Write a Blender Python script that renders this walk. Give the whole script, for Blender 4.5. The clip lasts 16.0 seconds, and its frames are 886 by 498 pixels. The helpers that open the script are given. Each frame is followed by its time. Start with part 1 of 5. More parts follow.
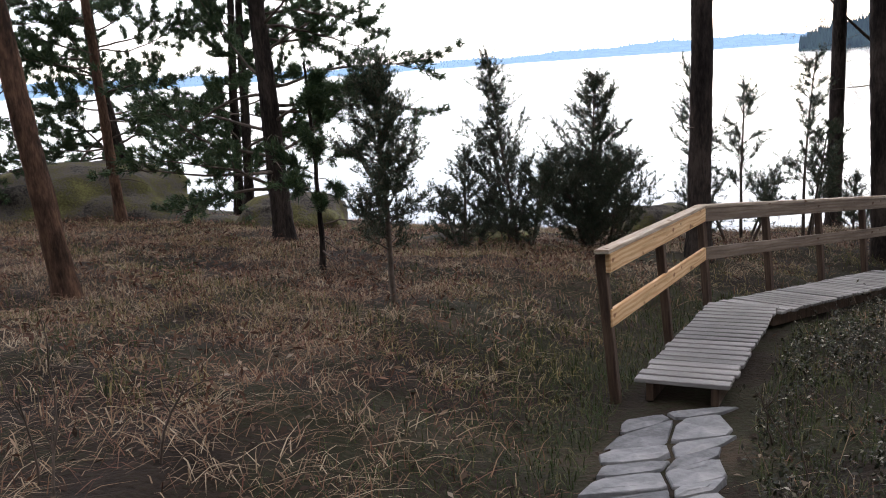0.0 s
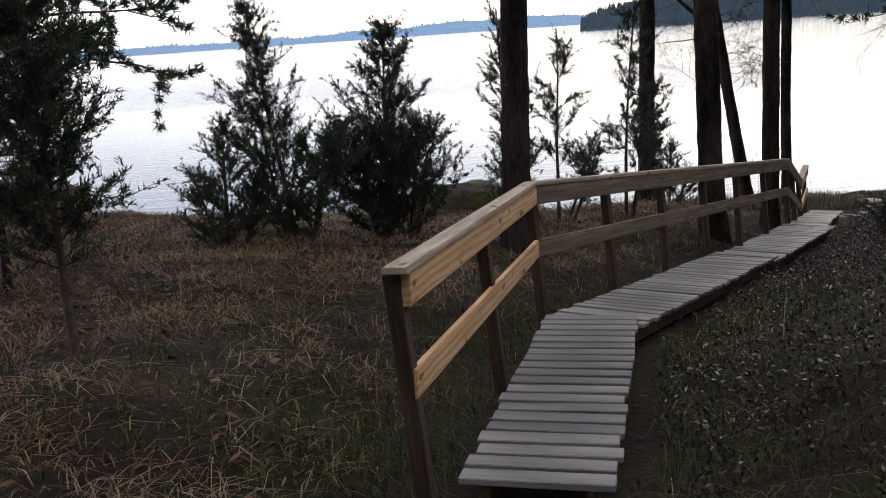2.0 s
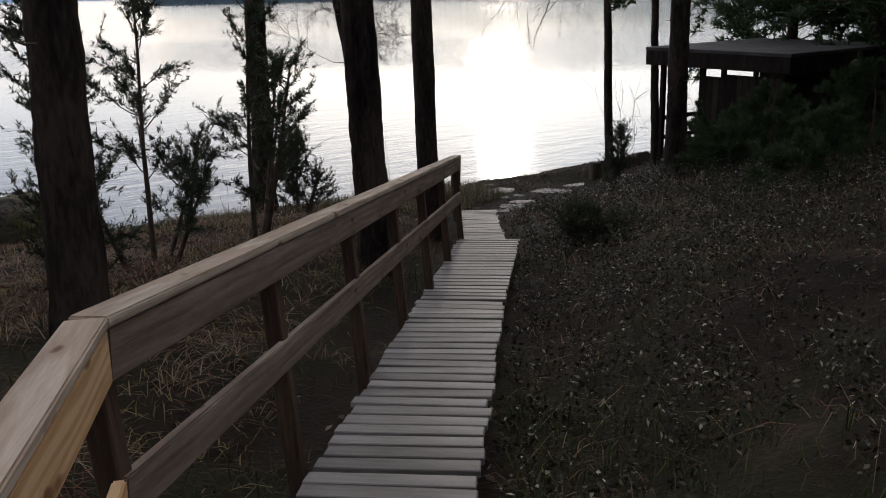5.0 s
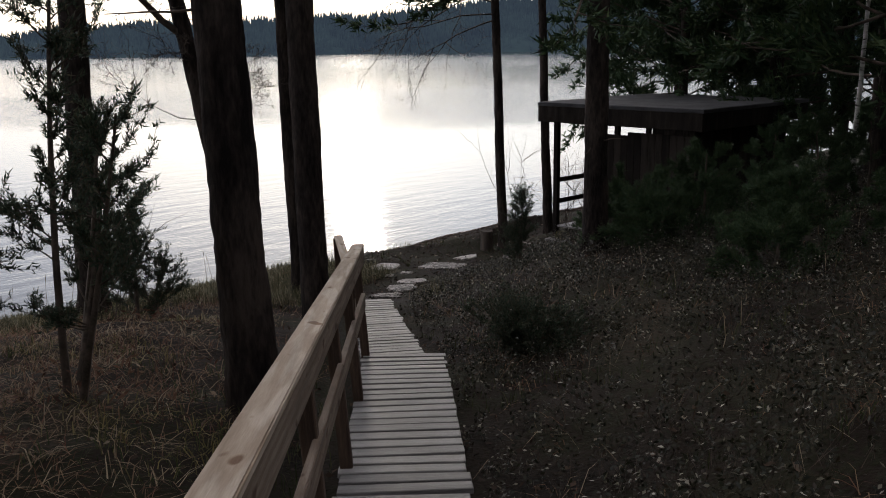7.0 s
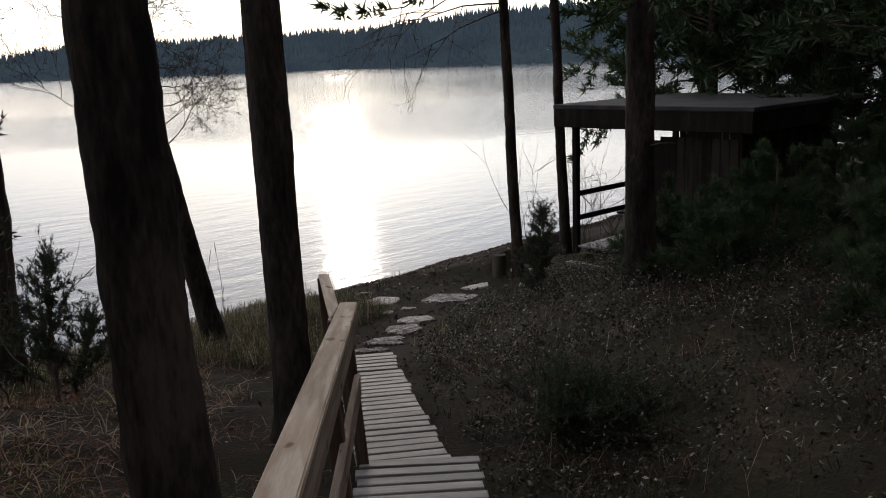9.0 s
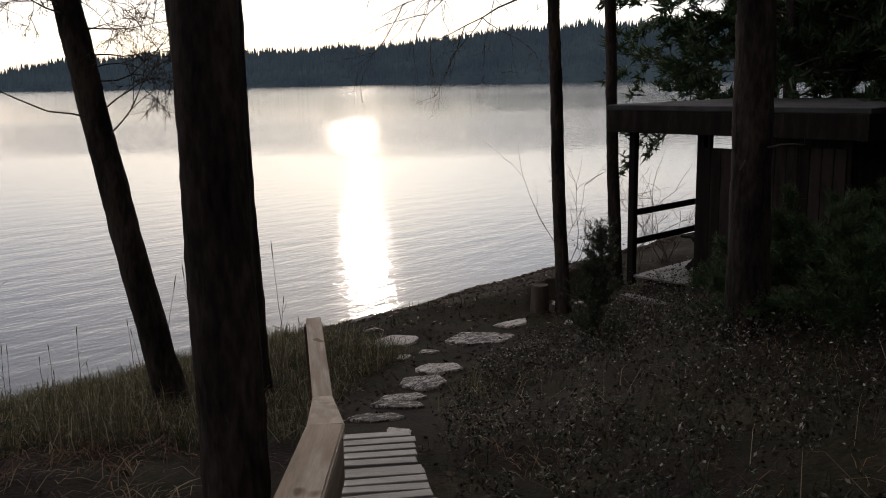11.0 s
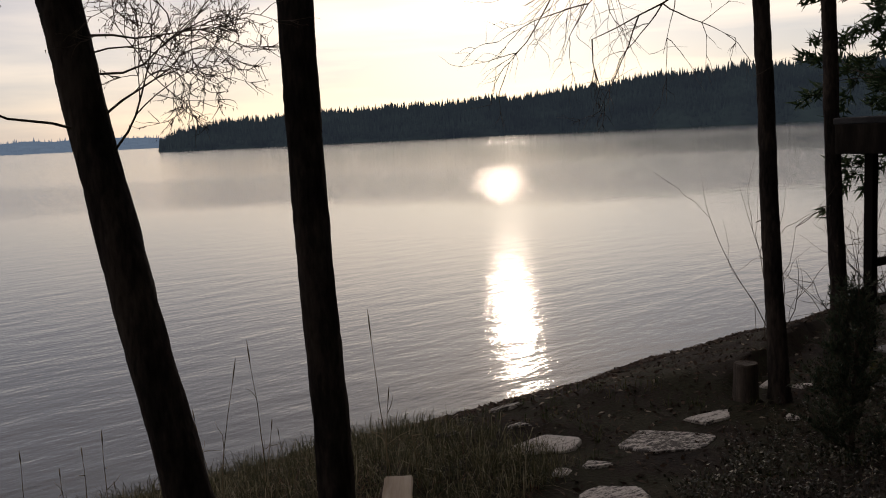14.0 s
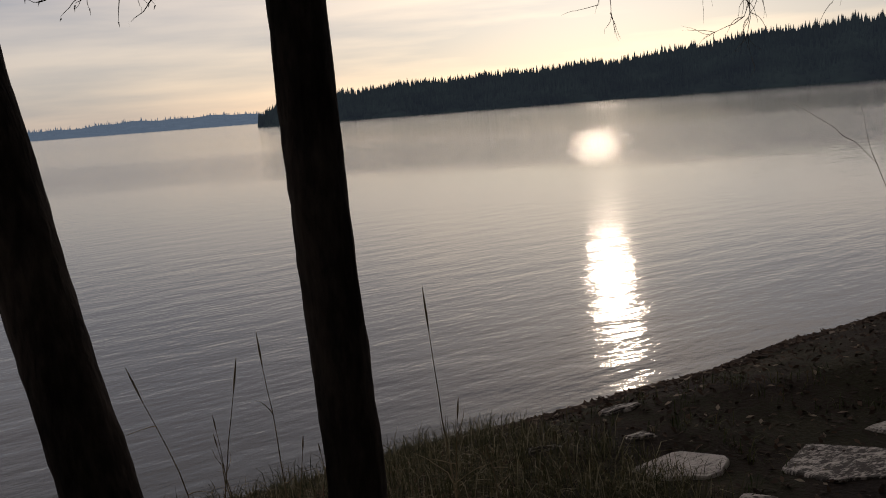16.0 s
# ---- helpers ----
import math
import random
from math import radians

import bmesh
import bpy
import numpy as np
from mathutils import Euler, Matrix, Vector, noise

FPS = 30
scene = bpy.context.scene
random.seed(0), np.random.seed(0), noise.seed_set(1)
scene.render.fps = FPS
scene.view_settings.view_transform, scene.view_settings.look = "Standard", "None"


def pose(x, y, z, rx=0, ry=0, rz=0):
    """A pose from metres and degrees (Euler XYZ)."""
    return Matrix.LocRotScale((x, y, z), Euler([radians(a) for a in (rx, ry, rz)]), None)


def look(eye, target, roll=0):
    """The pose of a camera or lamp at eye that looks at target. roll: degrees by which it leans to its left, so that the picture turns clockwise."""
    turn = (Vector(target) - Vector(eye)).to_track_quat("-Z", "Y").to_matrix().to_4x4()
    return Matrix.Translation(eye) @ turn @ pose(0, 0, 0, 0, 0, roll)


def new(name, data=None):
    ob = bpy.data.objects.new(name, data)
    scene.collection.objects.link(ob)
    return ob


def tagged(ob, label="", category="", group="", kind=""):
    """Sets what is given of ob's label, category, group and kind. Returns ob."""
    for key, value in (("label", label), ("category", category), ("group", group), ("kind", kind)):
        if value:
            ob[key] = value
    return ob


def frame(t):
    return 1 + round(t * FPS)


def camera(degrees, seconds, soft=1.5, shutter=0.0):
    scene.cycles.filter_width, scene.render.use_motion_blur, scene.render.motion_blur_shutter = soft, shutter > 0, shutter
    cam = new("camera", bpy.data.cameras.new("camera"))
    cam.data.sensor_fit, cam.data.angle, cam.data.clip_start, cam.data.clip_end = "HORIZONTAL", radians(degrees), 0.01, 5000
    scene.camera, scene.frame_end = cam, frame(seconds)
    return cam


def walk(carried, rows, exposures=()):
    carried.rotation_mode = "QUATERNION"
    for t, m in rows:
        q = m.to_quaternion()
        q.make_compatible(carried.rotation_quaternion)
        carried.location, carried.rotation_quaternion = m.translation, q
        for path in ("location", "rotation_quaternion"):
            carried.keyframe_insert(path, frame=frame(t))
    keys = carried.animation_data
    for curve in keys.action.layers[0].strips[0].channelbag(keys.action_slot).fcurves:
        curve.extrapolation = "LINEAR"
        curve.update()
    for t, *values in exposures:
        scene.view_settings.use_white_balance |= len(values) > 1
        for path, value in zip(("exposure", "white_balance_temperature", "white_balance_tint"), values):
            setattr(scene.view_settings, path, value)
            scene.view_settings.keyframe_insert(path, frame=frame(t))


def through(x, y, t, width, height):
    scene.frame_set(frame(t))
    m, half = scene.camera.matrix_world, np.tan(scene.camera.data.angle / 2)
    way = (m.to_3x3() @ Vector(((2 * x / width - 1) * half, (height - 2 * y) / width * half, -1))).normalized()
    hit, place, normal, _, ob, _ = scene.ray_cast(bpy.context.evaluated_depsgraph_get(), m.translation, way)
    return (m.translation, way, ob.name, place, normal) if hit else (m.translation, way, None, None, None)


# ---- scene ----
cam = camera(51.49, 16.0, soft=1.0)
# seconds, eye x y z in metres, yaw, pitch, roll in degrees
ROWS = [
    (0.0, -0.000, 0.000, 5.095, 0.00, -11.23, 3.99),
    (0.5, 0.122, 0.656, 4.926, -1.07, -11.24, 4.76),
    (1.0, 0.224, 1.211, 4.840, -3.96, -11.81, 4.81),
    (1.5, 0.323, 1.926, 4.748, -8.09, -12.34, 4.37),
    (2.0, 0.467, 2.591, 4.689, -12.52, -13.27, 3.90),
    (2.5, 0.719, 3.428, 4.550, -16.90, -13.08, 3.34),
    (3.0, 0.884, 4.072, 4.461, -22.05, -13.75, 3.26),
    (3.5, 1.041, 4.622, 4.447, -27.15, -15.52, 3.77),
    (4.0, 1.191, 5.193, 4.387, -31.53, -15.92, 3.03),
    (4.5, 1.479, 5.806, 4.333, -34.92, -15.76, 3.12),
    (5.0, 1.787, 6.509, 4.347, -37.78, -15.75, 1.39),
    (7.5, 3.530, 9.336, 4.068, -48.09, -11.92, 1.38),
    (8.0, 3.930, 9.778, 3.989, -48.16, -11.56, 1.97),
    (10.5, 6.063, 11.996, 3.627, -46.79, -11.61, 1.31),
    (11.0, 6.531, 12.510, 3.478, -46.60, -10.55, 0.93),
    (11.5, 6.905, 12.918, 3.417, -46.33, -9.89, 0.79),
    (12.0, 7.274, 13.265, 3.352, -45.71, -9.91, 1.21),
    (12.5, 7.594, 13.551, 3.331, -44.15, -10.27, 2.05),
    (13.0, 7.886, 13.862, 3.295, -41.61, -10.35, 2.56),
    (13.5, 8.199, 14.257, 3.224, -39.10, -10.98, 2.85),
    (14.0, 8.469, 14.606, 3.113, -37.58, -7.20, 2.73),
    (14.5, 8.813, 15.037, 2.942, -36.04, -7.07, 2.92),
    (15.0, 9.111, 15.408, 2.862, -34.44, -6.88, 3.79),
    (15.5, 9.382, 15.774, 2.802, -32.87, -6.42, 4.75),
    (16.0, 9.680, 16.164, 2.761, -31.73, -8.73, 4.45),
]
EXPOSURES = [(0.0, 2.7, 6350, 10), (0.5, 2.3, 6350, 10), (1.0, 2.35, 6350, 10), (1.5, 2.15, 6350, 10), (3.0, 1.48, 6350, 10), (3.5, 1.36, 6350, 10), (5.0, 1.42, 6400, 10), (7.5, 1.45, 6500, 10), (10.5, 1.2, 6750, 11), (12.5, 0.75, 7050, 13), (13.5, 1.0, 6950, 13), (14.0, 0.45, 7250, 14), (16.0, 0.12, 7300, 14)]
walk(cam, [(t, pose(x, y, z, 90 + pitch, roll, yaw)) for t, x, y, z, yaw, pitch, roll in ROWS], EXPOSURES)

# ---------------------------------------------------------------- light
SUN_AZ, SUN_EL = 41.6, 12.0          # degrees clockwise from +y, degrees up
world = bpy.data.worlds.new("sky")
scene.world = world
world.use_nodes = True
wn, wl = world.node_tree.nodes, world.node_tree.links
wn.clear()
w_out = wn.new("ShaderNodeOutputWorld")
w_bg = wn.new("ShaderNodeBackground")
sky = wn.new("ShaderNodeTexSky")
sky.sky_type = "NISHITA"
sky.sun_disc = False
sky.sun_elevation = radians(SUN_EL)
sky.sun_rotation = radians(SUN_AZ)
sky.air_density, sky.dust_density, sky.ozone_density = 1.0, 0.9, 4.0
# a thin veil of cloud over the clear sky, with long level bands in it
w_tc = wn.new("ShaderNodeTexCoord")
w_map = wn.new("ShaderNodeMapping")
w_map.inputs["Scale"].default_value = (1.6, 1.6, 15.0)
w_noise = wn.new("ShaderNodeTexNoise")
w_noise.inputs["Scale"].default_value = 1.5
w_noise.inputs["Detail"].default_value = 6.0
w_noise.inputs["Roughness"].default_value = 0.5
w_ramp = wn.new("ShaderNodeValToRGB")
w_ramp.color_ramp.elements[0].position = 0.38
w_ramp.color_ramp.elements[0].color = (0.66, 0.7, 0.77, 1.0)
w_ramp.color_ramp.elements[1].position = 0.62
w_ramp.color_ramp.elements[1].color = (1.06, 1.0, 0.95, 1.0)
w_veil = wn.new("ShaderNodeMixRGB")
w_veil.inputs[0].default_value = 0.7
w_veil.inputs[2].default_value = (5.7, 5.35, 5.4, 1.0)
w_band = wn.new("ShaderNodeMixRGB")
w_band.blend_type = "MULTIPLY"
w_band.inputs[0].default_value = 1.0
w_bg.inputs["Strength"].default_value = 0.1
wl.new(w_tc.outputs["Generated"], w_map.inputs["Vector"])
wl.new(w_map.outputs["Vector"], w_noise.inputs["Vector"])
wl.new(w_noise.outputs["Fac"], w_ramp.inputs["Fac"])
wl.new(sky.outputs["Color"], w_veil.inputs[1])
wl.new(w_veil.outputs["Color"], w_band.inputs[1])
wl.new(w_ramp.outputs["Color"], w_band.inputs[2])
wl.new(w_band.outputs["Color"], w_bg.inputs["Color"])
wl.new(w_bg.outputs["Background"], w_out.inputs["Surface"])

sun = new("sun", bpy.data.lights.new("sun", "SUN"))
sun.data.energy = 0.055
sun.data.angle = radians(2.2)
sun.data.color = (1.0, 0.88, 0.74)
_a, _e = radians(SUN_AZ), radians(SUN_EL)
SUN_TO = Vector((math.sin(_a) * math.cos(_e), math.cos(_a) * math.cos(_e), math.sin(_e)))
sun.matrix_world = look(SUN_TO * 200, (0, 0, 0))


# ---------------------------------------------------------------- materials
def nodes_of(name):
    m = bpy.data.materials.new(name)
    m.use_nodes = True
    nt = m.node_tree
    return m, nt.nodes, nt.links, nt.nodes["Principled BSDF"]


def ramp_node(nodes, stops):
    r = nodes.new("ShaderNodeValToRGB")
    el = r.color_ramp.elements
    while len(el) < len(stops):
        el.new(0.5)
    for e, (p, c) in zip(el, stops):
        e.position, e.color = p, (*c, 1.0)
    return r


def noise_node(nodes, links, scale, detail=4.0, stretch=None, coord="Object", rough=0.55):
    tc = nodes.new("ShaderNodeTexCoord")
    n = nodes.new("ShaderNodeTexNoise")
    n.inputs["Scale"].default_value = scale
    n.inputs["Detail"].default_value = detail
    n.inputs["Roughness"].default_value = rough
    src = tc.outputs[coord]
    if stretch:
        mp = nodes.new("ShaderNodeMapping")
        mp.inputs["Scale"].default_value = stretch
        links.new(src, mp.inputs["Vector"])
        src = mp.outputs["Vector"]
    links.new(src, n.inputs["Vector"])
    return n


def rough_material(name, stops, scale, fine=40.0, rough=0.85, bump=0.4, dist=0.01, stretch=None, vary="", spec=0.3, fine_mix=0.35, coord="Object"):
    """Two scales of noise in the colour, a bump of the finer one; vary: 'object' or 'island' for piece to piece change."""
    m, nd, lk, bs = nodes_of(name)
    a = noise_node(nd, lk, scale, 5.0, stretch, coord)
    b = noise_node(nd, lk, fine, 4.0, stretch, coord)
    mx = nd.new("ShaderNodeMath")
    mx.operation = "MULTIPLY_ADD"
    mx.inputs[1].default_value = fine_mix
    sub = nd.new("ShaderNodeMath")
    sub.operation = "MULTIPLY_ADD"
    sub.inputs[1].default_value = 1.0
    sub.inputs[2].default_value = -0.5 * fine_mix
    lk.new(a.outputs["Fac"], sub.inputs[0])
    lk.new(b.outputs["Fac"], mx.inputs[0])
    lk.new(sub.outputs[0], mx.inputs[2])
    fac = mx.outputs[0]
    if vary:
        if vary == "object":
            src = nd.new("ShaderNodeObjectInfo").outputs["Random"]
        else:
            src = nd.new("ShaderNodeNewGeometry").outputs["Random Per Island"]
        v = nd.new("ShaderNodeMath")
        v.operation = "MULTIPLY_ADD"
        v.inputs[1].default_value = 0.36
        lk.new(src, v.inputs[0])
        v2 = nd.new("ShaderNodeMath")
        v2.operation = "ADD"
        v2.inputs[1].default_value = -0.18
        lk.new(fac, v.inputs[2])
        lk.new(v.outputs[0], v2.inputs[0])
        fac = v2.outputs[0]
    r = ramp_node(nd, stops)
    lk.new(fac, r.inputs["Fac"])
    lk.new(r.outputs["Color"], bs.inputs["Base Color"])
    bs.inputs["Roughness"].default_value = rough
    bs.inputs["Specular IOR Level"].default_value = spec
    if bump:
        bp = nd.new("ShaderNodeBump")
        bp.inputs["Strength"].default_value = bump
        bp.inputs["Distance"].default_value = dist
        lk.new(b.outputs["Fac"], bp.inputs["Height"])
        lk.new(bp.outputs["Normal"], bs.inputs["Normal"])
    return m


def leaf_material(name, stops, through=0.25, rough=0.6):
    """Thin leaves and blades: colour from piece to piece, some light through them."""
    m, nd, lk, bs = nodes_of(name)
    g = nd.new("ShaderNodeNewGeometry")
    r = ramp_node(nd, stops)
    lk.new(g.outputs["Random Per Island"], r.inputs["Fac"])
    lk.new(r.outputs["Color"], bs.inputs["Base Color"])
    bs.inputs["Roughness"].default_value = rough
    bs.inputs["Specular IOR Level"].default_value = 0.3
    tr = nd.new("ShaderNodeBsdfTranslucent")
    lk.new(r.outputs["Color"], tr.inputs["Color"])
    mix = nd.new("ShaderNodeMixShader")
    mix.inputs[0].default_value = through
    lk.new(bs.outputs[0], mix.inputs[1])
    lk.new(tr.outputs[0], mix.inputs[2])
    lk.new(mix.outputs[0], nd["Material Output"].inputs["Surface"])
    return m


M_ground = rough_material("forest_floor", [(0.3, (0.011, 0.008, 0.006)), (0.46, (0.024, 0.017, 0.012)), (0.56, (0.02, 0.021, 0.01)), (0.74, (0.055, 0.04, 0.027))], 0.9, 28.0, 0.95, 0.7, 0.03, spec=0.15, fine_mix=0.5)
M_bark = rough_material("pine_bark", [(0.3, (0.01, 0.008, 0.0075)), (0.5, (0.03, 0.024, 0.021)), (0.7, (0.065, 0.051, 0.042))], 5.0, 34.0, 0.95, 0.9, 0.02, (1, 1, 0.28), spec=0.1, fine_mix=0.6)
M_bark_red = rough_material("young_pine_bark", [(0.3, (0.03, 0.02, 0.015)), (0.5, (0.085, 0.05, 0.034)), (0.7, (0.17, 0.1, 0.065))], 6.0, 34.0, 0.95, 0.9, 0.015, (1, 1, 0.3), spec=0.1, fine_mix=0.6)
M_twig = rough_material("grey_twig", [(0.35, (0.05, 0.04, 0.03)), (0.65, (0.13, 0.1, 0.08))], 9.0, 60.0, 0.9, 0.4, 0.004)
M_birch = rough_material("birch_bark", [(0.36, (0.05, 0.045, 0.04)), (0.46, (0.5, 0.48, 0.44)), (0.7, (0.68, 0.66, 0.62))], 5.0, 30.0, 0.8, 0.4, 0.004, (0.6, 0.6, 3.0))
M_plank = rough_material("weathered_deck_board", [(0.25, (0.085, 0.081, 0.078)), (0.5, (0.165, 0.157, 0.15)), (0.78, (0.27, 0.258, 0.245))], 2.2, 30.0, 0.56, 0.45, 0.004, (9.0, 1.0, 9.0), vary="object", spec=0.55)
M_newwood = rough_material("fresh_pine_board", [(0.25, (0.5, 0.31, 0.15)), (0.5, (0.7, 0.47, 0.25)), (0.75, (0.79, 0.58, 0.35))], 3.0, 26.0, 0.65, 0.35, 0.003, (0.7, 9.0, 9.0), spec=0.35)
M_oldwood = rough_material("greyed_rail_board", [(0.25, (0.12, 0.09, 0.068)), (0.5, (0.21, 0.165, 0.125)), (0.75, (0.32, 0.265, 0.21))], 3.0, 28.0, 0.75, 0.45, 0.003, (0.7, 9.0, 9.0), spec=0.3)
M_post = rough_material("dark_post_wood", [(0.3, (0.035, 0.022, 0.016)), (0.5, (0.07, 0.045, 0.03)), (0.75, (0.12, 0.08, 0.055))], 4.0, 30.0, 0.85, 0.5, 0.004, (9, 9, 0.8))
def grain(m, scale, dark):
    """Growth rings drawn out along a board's length, over its colour."""
    nd, lk = m.node_tree.nodes, m.node_tree.links
    bs = nd["Principled BSDF"]
    tc = nd.new("ShaderNodeTexCoord")
    mp = nd.new("ShaderNodeMapping")
    mp.inputs["Scale"].default_value = (0.12, 1.0, 1.0)
    wv_ = nd.new("ShaderNodeTexWave")
    wv_.wave_type, wv_.bands_direction = "BANDS", "Z"
    wv_.inputs["Scale"].default_value = scale
    wv_.inputs["Distortion"].default_value = 7.0
    wv_.inputs["Detail"].default_value = 2.0
    wv_.inputs["Detail Scale"].default_value = 1.2
    lk.new(tc.outputs["Object"], mp.inputs["Vector"])
    lk.new(mp.outputs["Vector"], wv_.inputs["Vector"])
    r = ramp_node(nd, [(0.35, (1, 1, 1)), (0.85, dark)])
    lk.new(wv_.outputs["Fac"], r.inputs["Fac"])
    kn = noise_node(nd, lk, 5.0, 1.0, (1.3, 3.0, 3.0))
    kr = ramp_node(nd, [(0.68, (1, 1, 1)), (0.74, (0.42, 0.3, 0.22))])
    lk.new(kn.outputs["Fac"], kr.inputs["Fac"])
    old = bs.inputs["Base Color"].links[0].from_socket
    for src in (r, kr):
        mx = nd.new("ShaderNodeMixRGB")
        mx.blend_type = "MULTIPLY"
        mx.inputs[0].default_value = 1.0
        lk.new(old, mx.inputs[1])
        lk.new(src.outputs["Color"], mx.inputs[2])
        old = mx.outputs["Color"]
    lk.new(old, bs.inputs["Base Color"])


M_capwood = rough_material("sun_bleached_cap_board", [(0.25, (0.3, 0.245, 0.185)), (0.5, (0.47, 0.395, 0.31)), (0.75, (0.6, 0.525, 0.43))], 3.0, 26.0, 0.7, 0.45, 0.003, (0.7, 9.0, 9.0), spec=0.3)
grain(M_newwood, 9.0, (0.82, 0.72, 0.6))
grain(M_oldwood, 9.0, (0.82, 0.78, 0.73))
grain(M_capwood, 10.0, (0.78, 0.72, 0.66))
M_shack = rough_material("tarred_board", [(0.3, (0.012, 0.01, 0.009)), (0.55, (0.022, 0.018, 0.015)), (0.75, (0.04, 0.033, 0.028))], 3.0, 30.0, 0.9, 0.5, 0.004, (3, 3, 0.5), vary="object", spec=0.08)
M_felt = rough_material("roofing_felt", [(0.3, (0.03, 0.03, 0.032)), (0.7, (0.075, 0.075, 0.078))], 2.5, 70.0, 0.9, 0.5, 0.004)
M_slate = rough_material("grey_flagstone", [(0.28, (0.1, 0.102, 0.105)), (0.5, (0.19, 0.193, 0.197)), (0.75, (0.3, 0.296, 0.29))], 4.0, 26.0, 0.75, 0.7, 0.01, vary="object")
M_pale = rough_material("pale_flagstone", [(0.33, (0.06, 0.054, 0.048)), (0.42, (0.3, 0.275, 0.25)), (0.52, (0.5, 0.465, 0.425)), (0.72, (0.64, 0.6, 0.55))], 6.0, 24.0, 0.75, 1.0, 0.02, (1, 3, 1), vary="object", fine_mix=0.75)
M_rock = rough_material("mossy_boulder", [(0.32, (0.03, 0.028, 0.024)), (0.45, (0.09, 0.08, 0.068)), (0.55, (0.075, 0.07, 0.03)), (0.75, (0.15, 0.15, 0.055))], 1.6, 22.0, 0.95, 0.8, 0.03, spec=0.15, fine_mix=0.5)
M_stump = rough_material("weathered_stump", [(0.3, (0.03, 0.024, 0.019)), (0.7, (0.09, 0.07, 0.055))], 6.0, 40.0, 0.9, 0.6, 0.01, (4, 4, 0.6))
M_needle = leaf_material("pine_needle", [(0.0, (0.02, 0.045, 0.02)), (0.5, (0.04, 0.075, 0.03)), (1.0, (0.075, 0.105, 0.04))], 0.15)
M_juniper = leaf_material("juniper_needle", [(0.0, (0.022, 0.038, 0.024)), (0.6, (0.045, 0.07, 0.038)), (1.0, (0.1, 0.085, 0.05))], 0.12)
M_dry = leaf_material("dry_grass", [(0.0, (0.05, 0.022, 0.014)), (0.35, (0.15, 0.075, 0.045)), (0.7, (0.25, 0.165, 0.095)), (0.88, (0.34, 0.26, 0.17)), (1.0, (0.13, 0.04, 0.026))], 0.2, 0.85)
M_green = leaf_material("green_grass", [(0.0, (0.02, 0.032, 0.01)), (0.5, (0.04, 0.058, 0.016)), (1.0, (0.11, 0.095, 0.04))], 0.22, 0.8)
M_straw = leaf_material("bleached_straw", [(0.0, (0.09, 0.056, 0.034)), (0.4, (0.23, 0.165, 0.105)), (1.0, (0.4, 0.33, 0.225))], 0.2, 0.85)
M_bank = leaf_material("bank_grass_blade", [(0.0, (0.03, 0.035, 0.014)), (0.45, (0.07, 0.068, 0.03)), (0.8, (0.16, 0.14, 0.075)), (1.0, (0.42, 0.37, 0.25))], 0.35, 0.8)
# the few palest leaves are highlights painted in as leaf colour
M_dwarf = leaf_material("lingonberry_leaf_painted_glints", [(0.0, (0.009, 0.012, 0.006)), (0.6, (0.022, 0.024, 0.011)), (0.86, (0.045, 0.03, 0.018)), (0.93, (0.15, 0.14, 0.095)), (1.0, (0.46, 0.43, 0.35))], 0.15, 0.42)
M_litter = leaf_material("fallen_leaf", [(0.0, (0.02, 0.012, 0.008)), (0.6, (0.045, 0.028, 0.018)), (0.92, (0.09, 0.06, 0.04)), (1.0, (0.3, 0.25, 0.19))], 0.1, 0.9)
M_rust = leaf_material("dead_fern_frond", [(0.0, (0.05, 0.026, 0.018)), (0.5, (0.125, 0.064, 0.042)), (0.85, (0.2, 0.12, 0.078)), (1.0, (0.32, 0.24, 0.165))], 0.25, 0.85)
M_olive = leaf_material("olive_grass_blade", [(0.0, (0.05, 0.045, 0.016)), (0.5, (0.13, 0.11, 0.04)), (0.9, (0.26, 0.21, 0.09)), (1.0, (0.36, 0.31, 0.18))], 0.25, 0.85)
M_reed = leaf_material("dry_reed", [(0.0, (0.2, 0.15, 0.09)), (1.0, (0.4, 0.32, 0.2))], 0.2)


